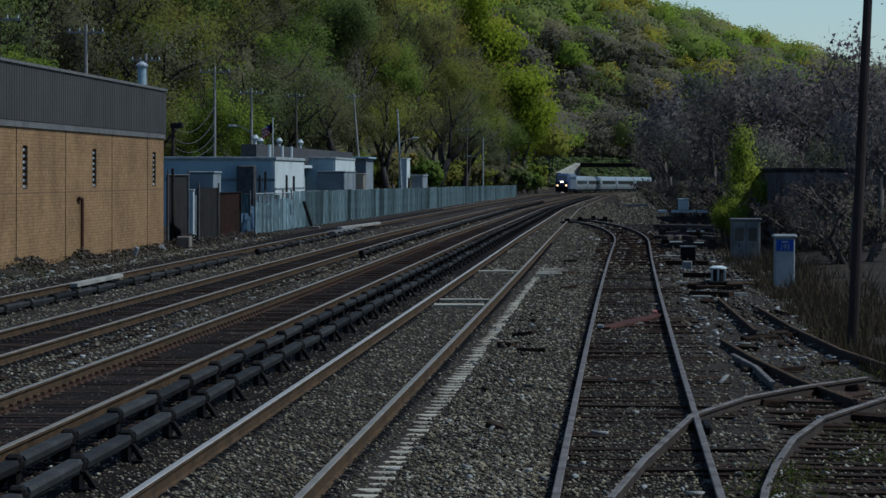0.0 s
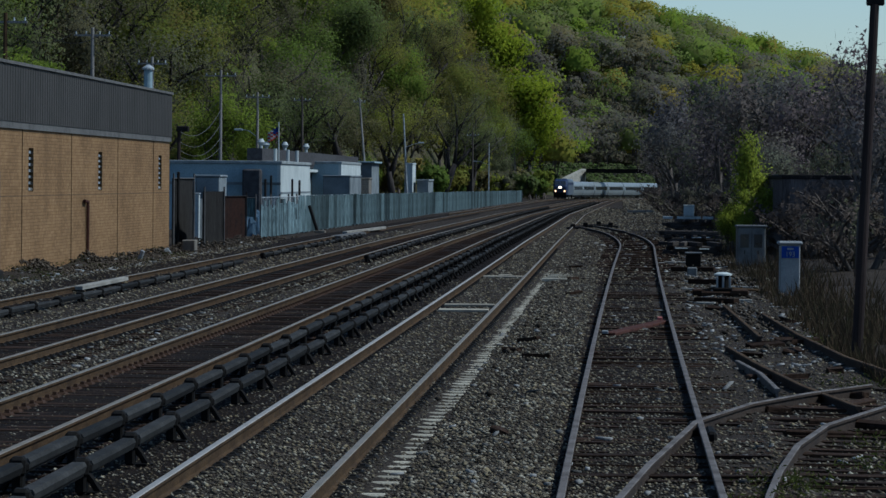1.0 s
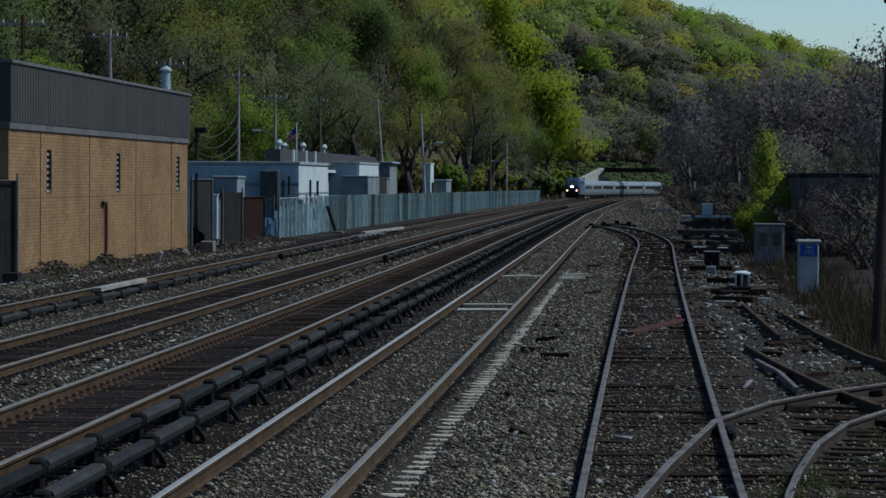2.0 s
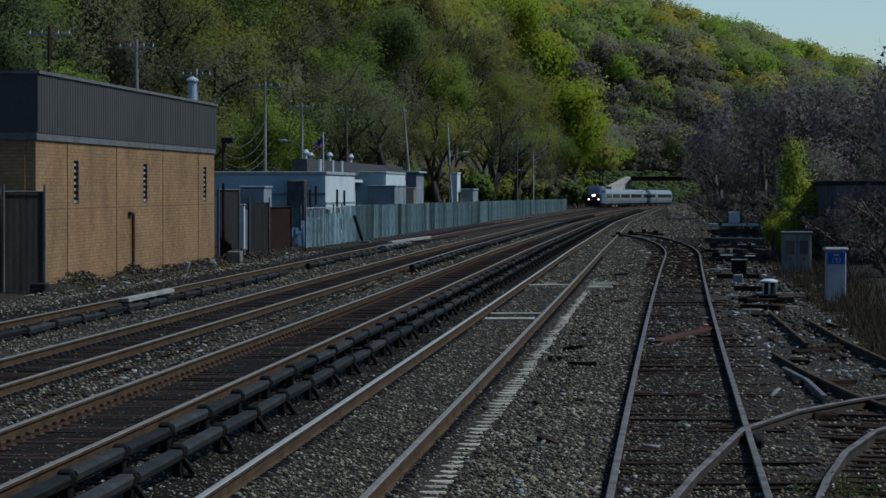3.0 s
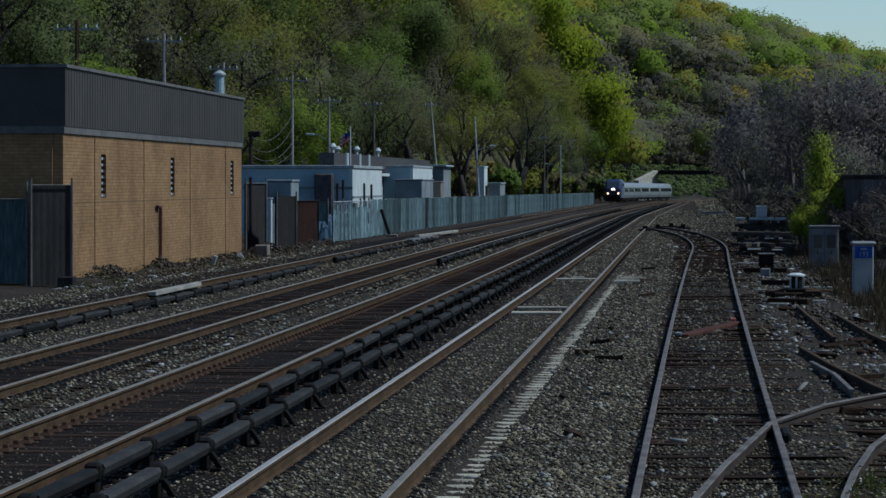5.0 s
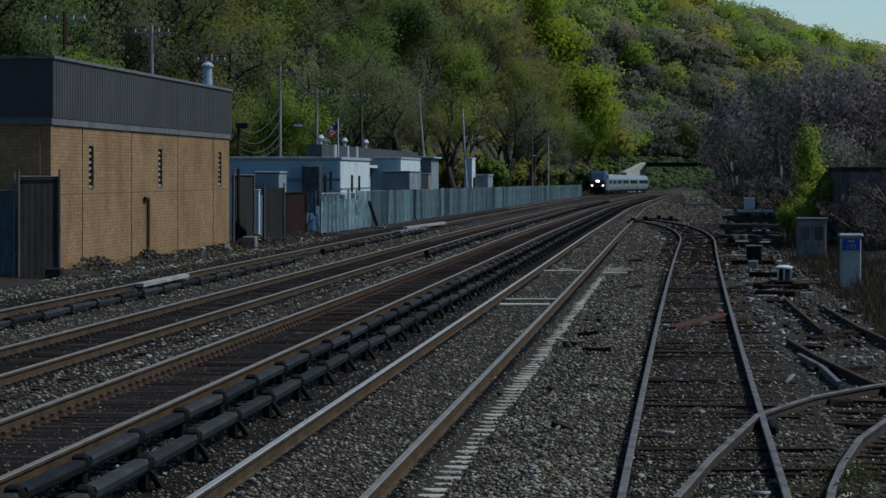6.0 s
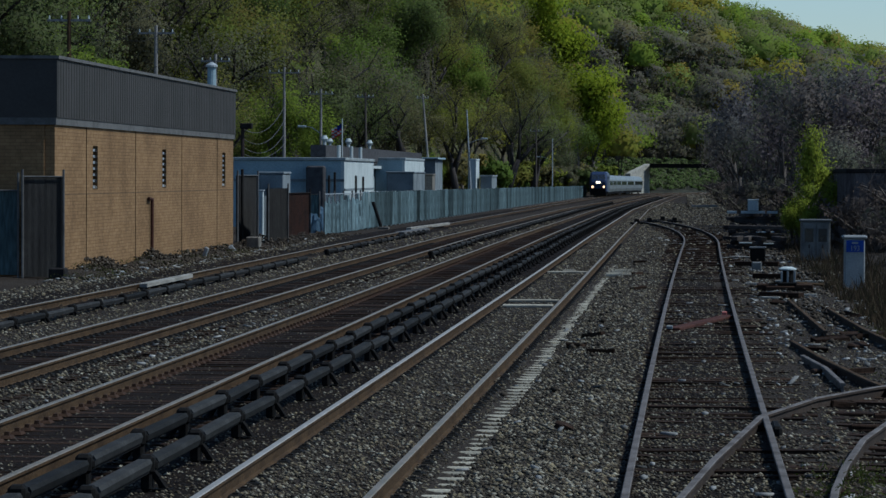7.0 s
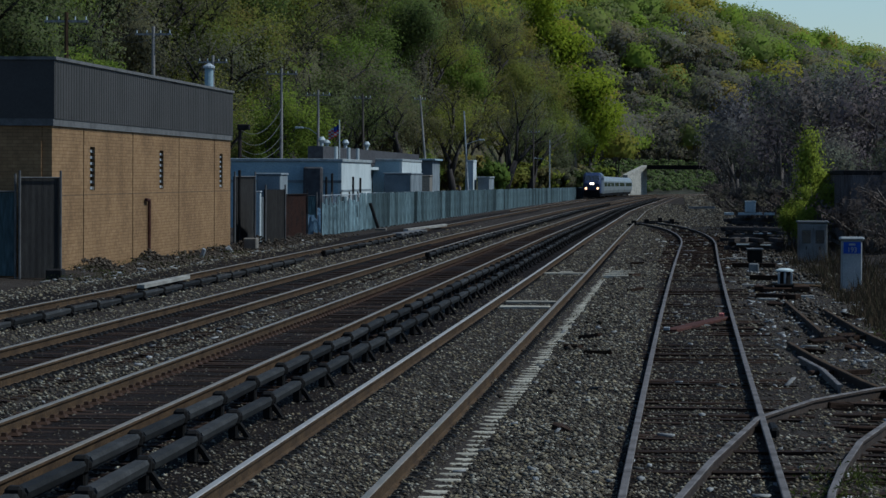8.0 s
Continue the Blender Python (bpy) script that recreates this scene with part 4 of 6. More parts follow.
def wood_edge(y):
    """Where the trees beside the line begin."""
    return max(7.4 - 1.6 * smooth01((y - 180) / 120.0) + 2.6 * smooth01((y - 300) / 200.0), line_x(-2.65, y, 0.008) + 6.5)


def right_woods():
    rnd = random.Random(77)
    protos = [make_tree("tree", "nearly bare brown tree beside the line", 60 + i, 9.0 + i % 3, 0.95, 1500, 0.18, M["bud"], twig_n=450, low=0.05, bole=0.3, group="trees beside the line") for i in range(5)]
    near, middle, far = [], [], []
    y = 96.0
    while y < 770:
        edge = wood_edge(y)
        for r in range(4 if y < 170 else 3):
            x = edge + r * 3.2 + rnd.uniform(-1.2, 1.2)
            if x / y < 0.085 and not (0.018 < x / y < 0.07 and y < 150):
                (near if y < 170 else middle if y < 300 else far).append((x, y + rnd.uniform(-2, 2)))
        y += 7.0 if y < 200 else 14.0 if y < 450 else 18.0
    plant(protos, far, rnd, 0.95, 1.25)
    for x, y, k in ((8.0, 112, 0.70), (9.3, 118, 0.78)):
        c = copy_thing(protos[int(y) % 5], pose(x, y, ground_z(x, y) - 0.1, 0, 0, y * 7))
        c.scale = (k * 0.8, k * 0.8, k)
    for group, a, b in ((near, 0.42, 0.66), (middle, 0.66, 0.95)):
        for x, y in group:
            c = copy_thing(protos[rnd.randrange(5)], pose(x, y, ground_z(x, y) - 0.1, rnd.uniform(-4, 4), rnd.uniform(-4, 4), rnd.uniform(0, 360)))
            k = rnd.uniform(a, b)
            c.scale = (k, k, k)


hillside_trees()
far_woods()
right_woods()


# ---------------------------------------------------------------- ballast stones
def scatter_stones():
    rs = np.random.RandomState(12)
    zones = ((-2.06, -0.55, 19000, 1.0), (-4.0, -2.7, 11000, 0.9), (-0.45, 0.85, 10000, 0.75), (0.95, 4.0, 9500, 1.0), (-9.05, -7.55, 5200, 0.95), (-2.6, -2.06, 3600, 0.75),
             (-12.9, -10.7, 6000, 1.0), (-5.9, -4.2, 7500, 0.75), (-7.4, -6.1, 1700, 0.6), (-10.5, -9.2, 1300, 0.65), (-16.6, -14.0, 2500, 1.0))
    shape = np.array([(1, 0, 0), (0.1, 1, 0.1), (-1, 0.1, 0), (0, -1, -0.1), (0.15, 0.1, 0.85), (0, 0, -0.8)], float)
    tri = np.array([(0, 1, 4), (1, 2, 4), (2, 3, 4), (3, 0, 4), (2, 1, 0), (0, 3, 2)])
    V, F, k = [], [], 0
    for x0, x1, n, big, near, far in [z + (26.5, 95.0) for z in zones] + [(-2.5, -0.5, 6000, 1.0, 95.0, 330.0), (1.3, 5.5, 4500, 1.1, 90.0, 330.0), (-0.5, 1.2, 900, 1.3, 95.0, 200.0),
                                                                          (-3.0, 4.0, 5000, 1.2, 200.0, 420.0), (0.5, 6.5, 4000, 1.6, 330.0, 720.0), (-4.0, -2.75, 4200, 1.0, 95.0, 400.0), (-9.0, -7.6, 1200, 1.4, 95.0, 220.0), (-12.8, -10.8, 1200, 1.4, 95.0, 200.0),
                                                                          (-16.8, -15.0, 4000, 1.2, 62.0, 150.0), (-13.3, -10.7, 4500, 1.1, 45.0, 130.0), (-15.0, -13.4, 1300, 1.0, 62.0, 140.0), (-9.05, -7.5, 2500, 1.1, 40.0, 140.0)]:
        u = rs.rand(n)
        ys = 1.0 / (1 / near - u * (1 / near - 1 / far))
        xs = x0 + (x1 - x0) * rs.rand(n)
        keep = xs / ys > -0.26
        xs, ys = xs[keep], ys[keep]
        for x, y in zip(xs, ys):
            r = big * (0.016 + 0.022 * rs.rand() ** 2) * (1.0 + max(0, y - 40) * 0.006)
            j = shape * (0.55 + 0.9 * rs.rand(6, 1)) * r * np.array([[1.2, 1.0, 0.8]])
            a = rs.rand() * 6.283
            c, sn = math.cos(a), math.sin(a)
            j = j @ np.array([[c, sn, 0], [-sn, c, 0], [0, 0, 1]])
            V.append(j + np.array([[x, y, ground_z(x, y) + r * 0.35]]))
            F.append(tri + k)
            k += 6
    o = new("ballast", fast_mesh("ballast", np.concatenate(V), np.concatenate(F), M["stone"]))
    tagged(o, "loose grey crushed stone ballast between the rails", "ballast", kind="stuff")


scatter_stones()


def rubble(name, label, spots, seed, lump=0.085):
    """Broken lumps and soil clods in low heaps."""
    rs = np.random.RandomState(seed)
    V, F, k = [], [], 0
    shape = np.array([(1, 0, 0), (0.1, 1, 0.1), (-1, 0.1, 0), (0, -1, -0.1), (0.15, 0.1, 0.85), (0, 0, -0.8)], float)
    tri = np.array([(0, 1, 4), (1, 2, 4), (2, 3, 4), (3, 0, 4), (1, 0, 5), (2, 1, 5), (3, 2, 5), (0, 3, 5)])
    for x, y, sx, sy, h, n in spots:
        for i in range(n):
            px, py = x + rs.normal() * sx, y + rs.normal() * sy
            q = math.exp(-((px - x) / sx) ** 2 / 2 - ((py - y) / sy) ** 2 / 2)
            r = 0.025 + lump * rs.rand() ** 3
            j = shape * (0.6 + 0.8 * rs.rand(6, 1)) * r
            V.append(j + np.array([[px, py, ground_z(px, py) + h * q * rs.rand() + r * 0.3]]))
            F.append(tri + k)
            k += 6
    o = new(name, fast_mesh(name, np.concatenate(V), np.concatenate(F), M["debris"]))
    return tagged(o, label, "rubble", kind="stuff")


rubble("rubble_heap", "heaps of broken stone and soil along the brick wall",
       [(-17.1, 97.5, 0.35, 1.6, 0.28, 700), (-17.1, 107.0, 0.25, 0.7, 0.5, 450), (-16.9, 116, 0.4, 4, 0.14, 700), (-16.9, 127, 0.4, 3, 0.28, 700),
        (-16.8, 137, 0.4, 4, 0.35, 1000), (-16.6, 150, 0.4, 6, 0.3, 700), (-16.5, 106, 0.35, 9, 0.12, 1500)], 3, 0.05)
rubble("scrap_heap", "scattered broken stone and scrap beside the siding",
       [(2.6, 70, 0.5, 6, 0.12, 260), (3.2, 92, 0.7, 7, 0.2, 260), (3.0, 118, 0.9, 12, 0.25, 300), (2.6, 170, 1.2, 20, 0.3, 300), (2.0, 230, 1.2, 30, 0.3, 220),
        (-1.3, 120, 0.4, 20, 0.12, 120), (-1.6, 62, 0.3, 12, 0.1, 60)], 4, 0.055)


# ---------------------------------------------------------------- buildings and yard beyond the brick building
def make_yard():
    b, g = slab_building("blue_shed", "low blue-grey shed with a white side wall", -25.8, -19.4, 190, 208, 3.9, ("white_wall", "blue_wall"), "pale_trim", 0.08)
    part("wall_band", boxes((-25.8, -19.4, 189.96, 190.0, g + 2.7, g + 2.85), (-19.4, -19.37, 190, 208, g + 2.2, g + 2.3)), M["grey_wall"], b)
    part("door", boxes((-21.6, -20.7, 189.94, 190.0, g, g + 2.2), bevel=0.01), M["dark"], b)
    part("wall_tank", boxes((-21.5, -20.45, 189.0, 189.9, g, g + 3.6), bevel=0.08), M["roof"], b, "tall dark cabinet against the wall")
    b, g = slab_building("garage", "long low grey garage with a dark roof fascia", -23.0, -22.4, 206, 281, 3.9, ("grey_wall", "grey_wall"), "roof", 0.2)
    part("fascia", boxes((-22.6, -22.15, 205.6, 281.4, g + 4.08, g + 5.0), (-23.1, -22.6, 205.6, 206.0, g + 4.08, g + 5.0)), M["roof"], b, "dark fascia board")
    part("eave", boxes((-22.4, -21.9, 206, 281.2, g + 3.6, g + 3.8)), M["white_wall"], b, "pale eave strip")
    for y in (214, 224, 234, 244, 254):
        part("garage_door", boxes((-22.4, -22.33, y, y + 6, g, g + 2.8), bevel=0.01), M["blue_wall"], b)
    c, g = slab_building("white_annex", "white box-shaped annex of the garage", -22.35, -20.2, 241, 259, 4.3, ("white_wall", "blue_wall"), "pale_trim", 0.05)
    for x, y, h in ((-22.6, 209, 0.95), (-22.4, 222, 0.9), (-22.4, 237, 0.95), (-22.8, 214, 0.8)):
        v = base("turbine_vent", "white turbine vent on the garage roof", "vent", pose(x, y, ground_z(-22, 206) + 4.65), group="roof vents")
        part("neck", rods(((0, 0, -0.6), (0, 0, h * 0.55), 0.11), n=10), M["white_wall"], v)
        part("cap", rods(((0, 0, h * 0.55), (0, 0, h * 0.72), 0.15, 0.24), ((0, 0, h * 0.72), (0, 0, h * 0.95), 0.24, 0.12), n=12), M["white_wall"], v)
    for y in (205.2, 213.0, 219.0):
        v = base("vent_pipe", "white standpipe at the roof edge", "pipe", pose(-21.3, y, ground_z(-22, 206) + 3.9), group="roof pipes")
        part("pipe", rods(((0, 0, -0.4), (0, 0, 1.0), 0.11), n=8), M["white_wall"], v)
    slab_building("teal_shed", "shed with a pale teal roof among the trees", -27.4, -25.0, 335, 345, 5.0, ("grey_wall", "grey_wall"), "blue_wall", 0.3)
    slab_building("white_kiosk", "small white upright kiosk", -24.6, -23.7, 380, 386, 5.2, ("white_wall", "white_wall"), "white_wall", 0.05)
    slab_building("small_shed", "small pale shed beside the kiosk", -23.3, -22.0, 382, 392, 3.3, ("grey_wall", "grey_wall"), "pale_trim", 0.1)
    for x0, x1, y0, y1, h, mat, name, lab in ((-20.8, -18.9, 233, 243, 3.2, "grey_wall", "container", "grey storage container behind the fence"),
                                              (-20.4, -19.0, 252, 254.5, 3.1, "pale_concrete", "crate", "pale upright crate behind the fence"),
                                              (-21.1, -19.9, 165, 168, 2.95, "grey_wall", "portable_cabin", "grey portable cabin by the fence")):
        o = base(name, lab, name.replace("_", " "))
        gz = ground_z(x1, y0)
        part("body", boxes((x0, x1, y0, y1, gz, gz + h), bevel=0.04), M[mat], o)
        part("lid", boxes((x0 - 0.05, x1 + 0.05, y0 - 0.05, y1 + 0.05, gz + h, gz + h + 0.12), bevel=0.03), M[mat], o)


make_yard()


def panel_fence(name, label, start, end, h, mat, post="trim", rail=True, extra=0.2, fold=0.02):
    """A folded sheet between two places on the ground, with a post at each end."""
    (x0, y0), (x1, y1) = start, end
    length = math.hypot(x1 - x0, y1 - y0)
    m = pose(x0, y0, ground_z(x0, y0), 0, 0, math.degrees(math.atan2(y1 - y0, x1 - x0)))
    f = base(name, label, "fence", m)
    n = max(4, int(length / 0.09))
    bm = bmesh.new()
    rnd = random.Random(int(abs(x0) * 97))
    rows = [[bm.verts.new((length * i / n, fold if i % 2 else -fold, z)) for z in (0.03, h + rnd.uniform(-0.015, 0.015))] for i in range(n + 1)]
    for i in range(n):
        bm.faces.new((rows[i][0], rows[i + 1][0], rows[i + 1][1], rows[i][1]))
    bmesh.ops.solidify(bm, geom=bm.faces[:], thickness=0.015)
    part("sheet", bm, M[mat], f)
    for x in (0, length):
        part("post", rods(((x, -0.06, -0.1), (x, -0.06, h + extra), 0.035)), M[post], f)
    if rail:
        part("top_rail", rods(((0, -0.06, h), (length, -0.06, h), 0.022)), M[post], f)
    return f


panel_fence("screened_gate", "dark screened gate panel at the corner of the brick building", (-18.5, 92.3), (-17.45, 92.9), 2.85, "screen", fold=0.004)
panel_fence("screened_fence", "dark screened chain-link fence panel", (-23.0, 93.2), (-18.6, 92.4), 2.4, "fence", "trim", extra=0.5, fold=0.006)
panel_fence("dark_panel_fence", "dark grey sheet fence beside the brick building", (-18.0, 133.4), (-18.1, 140.6), 2.85, "screen")
panel_fence("pale_sheet_fence", "pale galvanised sheet fence panel", (-18.15, 141.6), (-18.2, 145.8), 2.0, "pale_sheet", rail=False)
panel_fence("corrugated_fence", "grey corrugated sheet fence panel", (-16.85, 134.2), (-16.55, 138.4), 2.2, "screen", rail=False, fold=0.04)
panel_fence("rusty_sheet_gate", "rust-brown sheet metal gate", (-18.6, 153.5), (-18.05, 160.0), 2.05, "bin_rust", "dark")
panel_fence("chain_fence", "tall screened fence behind the yard gate", (-22.5, 172.0), (-18.6, 170.0), 1.9, "fence")


def open_fence():
    """The open stretch: posts, rails, wire and a few slats that lean."""
    f = base("chain_link_fence", "open chain-link fence with a few bent slats", "fence")
    rnd = random.Random(19)
    X = -17.35
    ys = [160.5, 165.0, 169.5, 174.0, 178.5]
    for y in ys:
        g = ground_z(X, y)
        part("post", rods(((X, y, g - 0.1), (X, y, g + 2.15), 0.045)), M["trim"], f)
    for z in (0.1, 2.0):
        part("rail", rods(((X, ys[0], ground_z(X, 165) + z), (X, 180.0, ground_z(X, 178) + z), 0.022)), M["galv"], f)
    y = ys[0]
    while y < 180:
        g = ground_z(X, y)
        part("wire", rods(((X, y, g + 0.05), (X, y + rnd.uniform(-0.1, 0.1), g + 2.0), 0.007), n=4), M["galv"], f)
        if rnd.random() < 0.8:
            lean, top = rnd.uniform(-0.5, 0.5), rnd.uniform(1.3, 2.0)
            part("slat", rods(((X + 0.03, y, g + 0.06), (X + 0.03, y + lean, g + top), 0.075, 0.075), n=4), M["fence"], f)
        y += 0.32
    return f


open_fence()


def tarp_heap(x, y, w, d, h, seed, mat, label):
    """Stored goods under a sagging cover: a lumpy, closed sheet."""
    rs = np.random.RandomState(seed)
    nx, ny = 9, 9
    g = ground_z(x, y) - 0.05
    verts, faces = [], []
    for j in range(ny):
        for i in range(nx):
            u, q = i / (nx - 1) * 2 - 1, j / (ny - 1) * 2 - 1
            k = max(0.0, 1 - max(abs(u), abs(q)) ** 5)
            verts.append((x + u * w / 2 + rs.normal(0, 0.04), y + q * d / 2, g + h * k * (0.72 + 0.28 * rs.rand())))
    for j in range(ny - 1):
        for i in range(nx - 1):
            a = j * nx + i
            faces.append((a, a + 1, a + nx + 1, a + nx))
    o = base("covered_goods", label, "tarpaulin")
    link_mesh("cover_sheet", verts, faces, M[mat], o)
    return o


tarp_heap(-19.9, 176, 2.4, 3.0, 1.5, 3, "tarp", "goods stored under a faded blue tarpaulin")
tarp_heap(-18.9, 168, 1.2, 2.4, 1.1, 5, "tarp", "low heap under a faded blue tarpaulin")
tarp_heap(-21.4, 181, 1.6, 3.0, 2.0, 7, "grey_wall", "tall heap under a grey tarpaulin")


def small_box(name, label, category, x, y, w, d, h, mat, z=None, lid=None, bevel=0.03):
    o = base(name, label, category, pose(x, y, ground_z(x, y) - 0.02 if z is None else z))
    part("body", boxes((-w / 2, w / 2, -d / 2, d / 2, 0, h), bevel=bevel), M[mat], o)
    if lid:
        part("lid", boxes((-w / 2 - 0.03, w / 2 + 0.03, -d / 2 - 0.03, d / 2 + 0.03, h, h + 0.06), bevel=0.02), M[lid], o)
    return o


small_box("gate_post_block", "white gate post beside the yard fence", "post", -18.0, 141.2, 0.26, 0.26, 2.2, "white_wall", lid="galv")
small_box("block", "concrete block with a rusty face beside the track", "block", -16.45, 127, 0.5, 0.8, 0.42, "pale_concrete", z=-0.1)
small_box("crate", "dark crate at the foot of the gate", "crate", -17.4, 92, 0.45, 0.6, 0.3, "dark")
for i, (x, y, w, h, r) in enumerate(((-16.6, 114.5, 0.16, 0.42, 20), (-16.8, 124, 0.2, 0.32, -35), (-16.4, 96, 0.3, 0.12, 0), (-16.3, 100, 0.25, 0.12, 10))):
    o = base("concrete_lump", "pale broken concrete lump on the rubble", "rubble", pose(x, y, ground_z(x, y) - 0.02, 0, r, 20 * i), group="concrete lumps")
    part("lump", boxes((-w / 2, w / 2, -w / 2, w / 2, 0, h), bevel=0.03), M["white_box"], o)


def plank(name, label, x, y, z, length, width, th, yaw, mat="pale_wood", pitch=0.0):
    o = base(name, label, "plank", pose(x, y, z, pitch, 0, yaw))
    part("board", boxes((-width / 2, width / 2, -length / 2, length / 2, 0, th), bevel=0.01), M[mat], o)
    return o


plank("plank", "long pale plank lying beside the rail", -13.32, 85.5, -0.09, 8.0, 0.20, 0.10, 0.4)
plank("plank", "long pale plank lying along the track", -13.75, 180.0, -0.12, 19.0, 0.25, 0.14, -2.0)
plank("plank", "flat pale board beside the fence", -13.35, 164.0, -0.12, 11.0, 0.5, 0.12, -2.0, "trim")
plank("derail_bar", "rust-red steel bar lying across the siding", 0.36, 64.0, -0.12, 6.0, 0.26, 0.06, -10.5, "orange_rust")
plank("bolt", "red-tipped bolt at the siding rail", 0.82, 67.0, -0.08, 0.25, 0.10, 0.08, 0, "red_tip")
plank("bolt", "pale bolt at the siding rail", -0.25, 61.0, -0.08, 0.2, 0.12, 0.06, 0, "white_box")
for y, w in ((72.5, 1.1), (75.5, 1.15), (98.0, 1.2), (99.5, 0.4)):
    plank("crossing_slab", "pale concrete slab between the rails", -3.37 + drift(y), y, -0.16, 0.55, w, 0.06, 1.5, "concrete")
for i in range(4):
    plank("old_tie", "pale old tie end in the ballast", -1.75 + 0.05 * i, 96 + 1.5 * i, -0.2, 0.28, 0.95, 0.1, 2, "concrete")


# ---------------------------------------------------------------- right-hand side
def make_cabinet():
    c = base("signal_cabinet", "grey aluminium signal cabinet with two vented doors", "cabinet", pose(4.56, 116, ground_z(4.56, 116) - 0.08, 0, 0, 2))
    c.scale = (0.87, 0.9, 1.0)
    part("body", boxes((-0.57, 0.57, 0, 0.7, 0, 1.42), bevel=0.02), M["cabinet"], c)
    part("roof", boxes((-0.62, 0.62, -0.06, 0.76, 1.42, 1.50), bevel=0.02), M["cabinet"], c)
    for x in (-0.27, 0.27):
        d = part("door", boxes((x - 0.25, x + 0.25, -0.03, 0.0, 0.05, 1.38), bevel=0.01), M["cabinet"], c)
        part("vent", boxes((x - 0.17, x + 0.17, -0.045, -0.03, 0.72, 1.18)), M["glass_dark"], d, "dark vent panel")
        part("handle", boxes((x - 0.02, x + 0.02, -0.06, -0.03, 0.5, 0.62)), M["dark"], d)
    return c


make_cabinet()


def sign_text(body, size, parent, m):
    cu = bpy.data.curves.new("numerals", "FONT")
    cu.body, cu.size, cu.align_x, cu.align_y, cu.extrude = body, size, "CENTER", "CENTER", 0.003
    me = bpy.data.meshes.new_from_object(bpy.data.objects.new("numerals_tmp", cu))
    me.materials.append(M["white_box"])
    o = shared("numerals", me, parent, m)
    return o


def make_sign_box():
    c = base("marker_post", "squat pale concrete marker post with a blue numbered plate", "marker post", pose(4.38, 86, ground_z(4.38, 86) - 0.09, 0, 0, 2))
    c.scale = (0.89, 0.9, 1.0)
    part("body", boxes((-0.29, 0.29, 0, 0.45, 0, 1.41), bevel=0.03), M["white_box"], c)
    part("cap", boxes((-0.36, 0.36, -0.06, 0.51, 1.41, 1.51), bevel=0.045), M["white_box"], c)
    p = part("plate", boxes((-0.25, 0.25, -0.02, 0.0, 1.08, 1.38)), M["sign_blue"], c, "blue plate with white numerals")
    sign_text("193", 0.19, p, pose(0, -0.022, 1.17, 90, 0, 0))
    part("bar", boxes((-0.09, 0.09, -0.026, -0.02, 1.29, 1.34)), M["white_box"], p)
    return c


make_sign_box()

p = base("utility_pole", "dark slim pole leaning beside the siding", "pole", pose(3.97, 56, -0.25))
part("shaft", rods(((0, 0, -0.2), (0.24, 0, 5.95), 0.095, 0.075), n=12), M["dark_pole"], p)
part("cap", boxes((0.10, 0.40, -0.06, 0.06, 5.93, 6.05), bevel=0.02), M["dark"], p)


def make_switch_machine(x, y):
    c = base("switch_machine", "dark switch machine with a white domed cap on planks", "switch machine", pose(x, y, ground_z(x, y)))
    part("bed", boxes((-0.55, 0.55, -0.5, 0.5, -0.02, 0.12), (-0.75, -0.3, -0.2, 0.9, 0.0, 0.16), (0.2, 0.62, -0.7, 0.3, 0.04, 0.18), bevel=0.02), M["tie_wood"], c)
    part("plinth", boxes((-0.26, 0.26, -0.26, 0.26, 0.12, 0.22), bevel=0.03), M["bracket"], c)
    part("drum", rods(((0, 0, 0.22), (0, 0, 0.52), 0.16), n=14), M["bracket"], c)
    for x in (-0.15, 0.0, 0.17):
        part("leg", boxes((x - 0.025, x + 0.025, -0.22, -0.17, 0.12, 0.50), bevel=0.006), M["white_box"], c, "white leg")
    part("dome", rods(((0, 0, 0.52), (0, 0, 0.555), 0.225), ((0, 0, 0.555), (0, 0, 0.60), 0.225, 0.12), n=16), M["white_wall"], c, "white domed cap")
    part("arm", rods(((0.2, 0, 0.2), (0.9, 0.3, 0.14), 0.03), ((-0.2, 0.1, 0.2), (-0.8, -0.1, 0.1), 0.03)), M["rust"], c)
    return c


make_switch_machine(2.6, 84)
small_box("switch_stand", "small grey relay box on a short stand", "relay box", 2.45, 111, 0.5, 0.4, 0.5, "bracket", lid="cabinet")
small_box("switch_stand", "small grey relay box beside the siding", "relay box", 2.2, 101, 0.3, 0.3, 0.3, "cabinet")


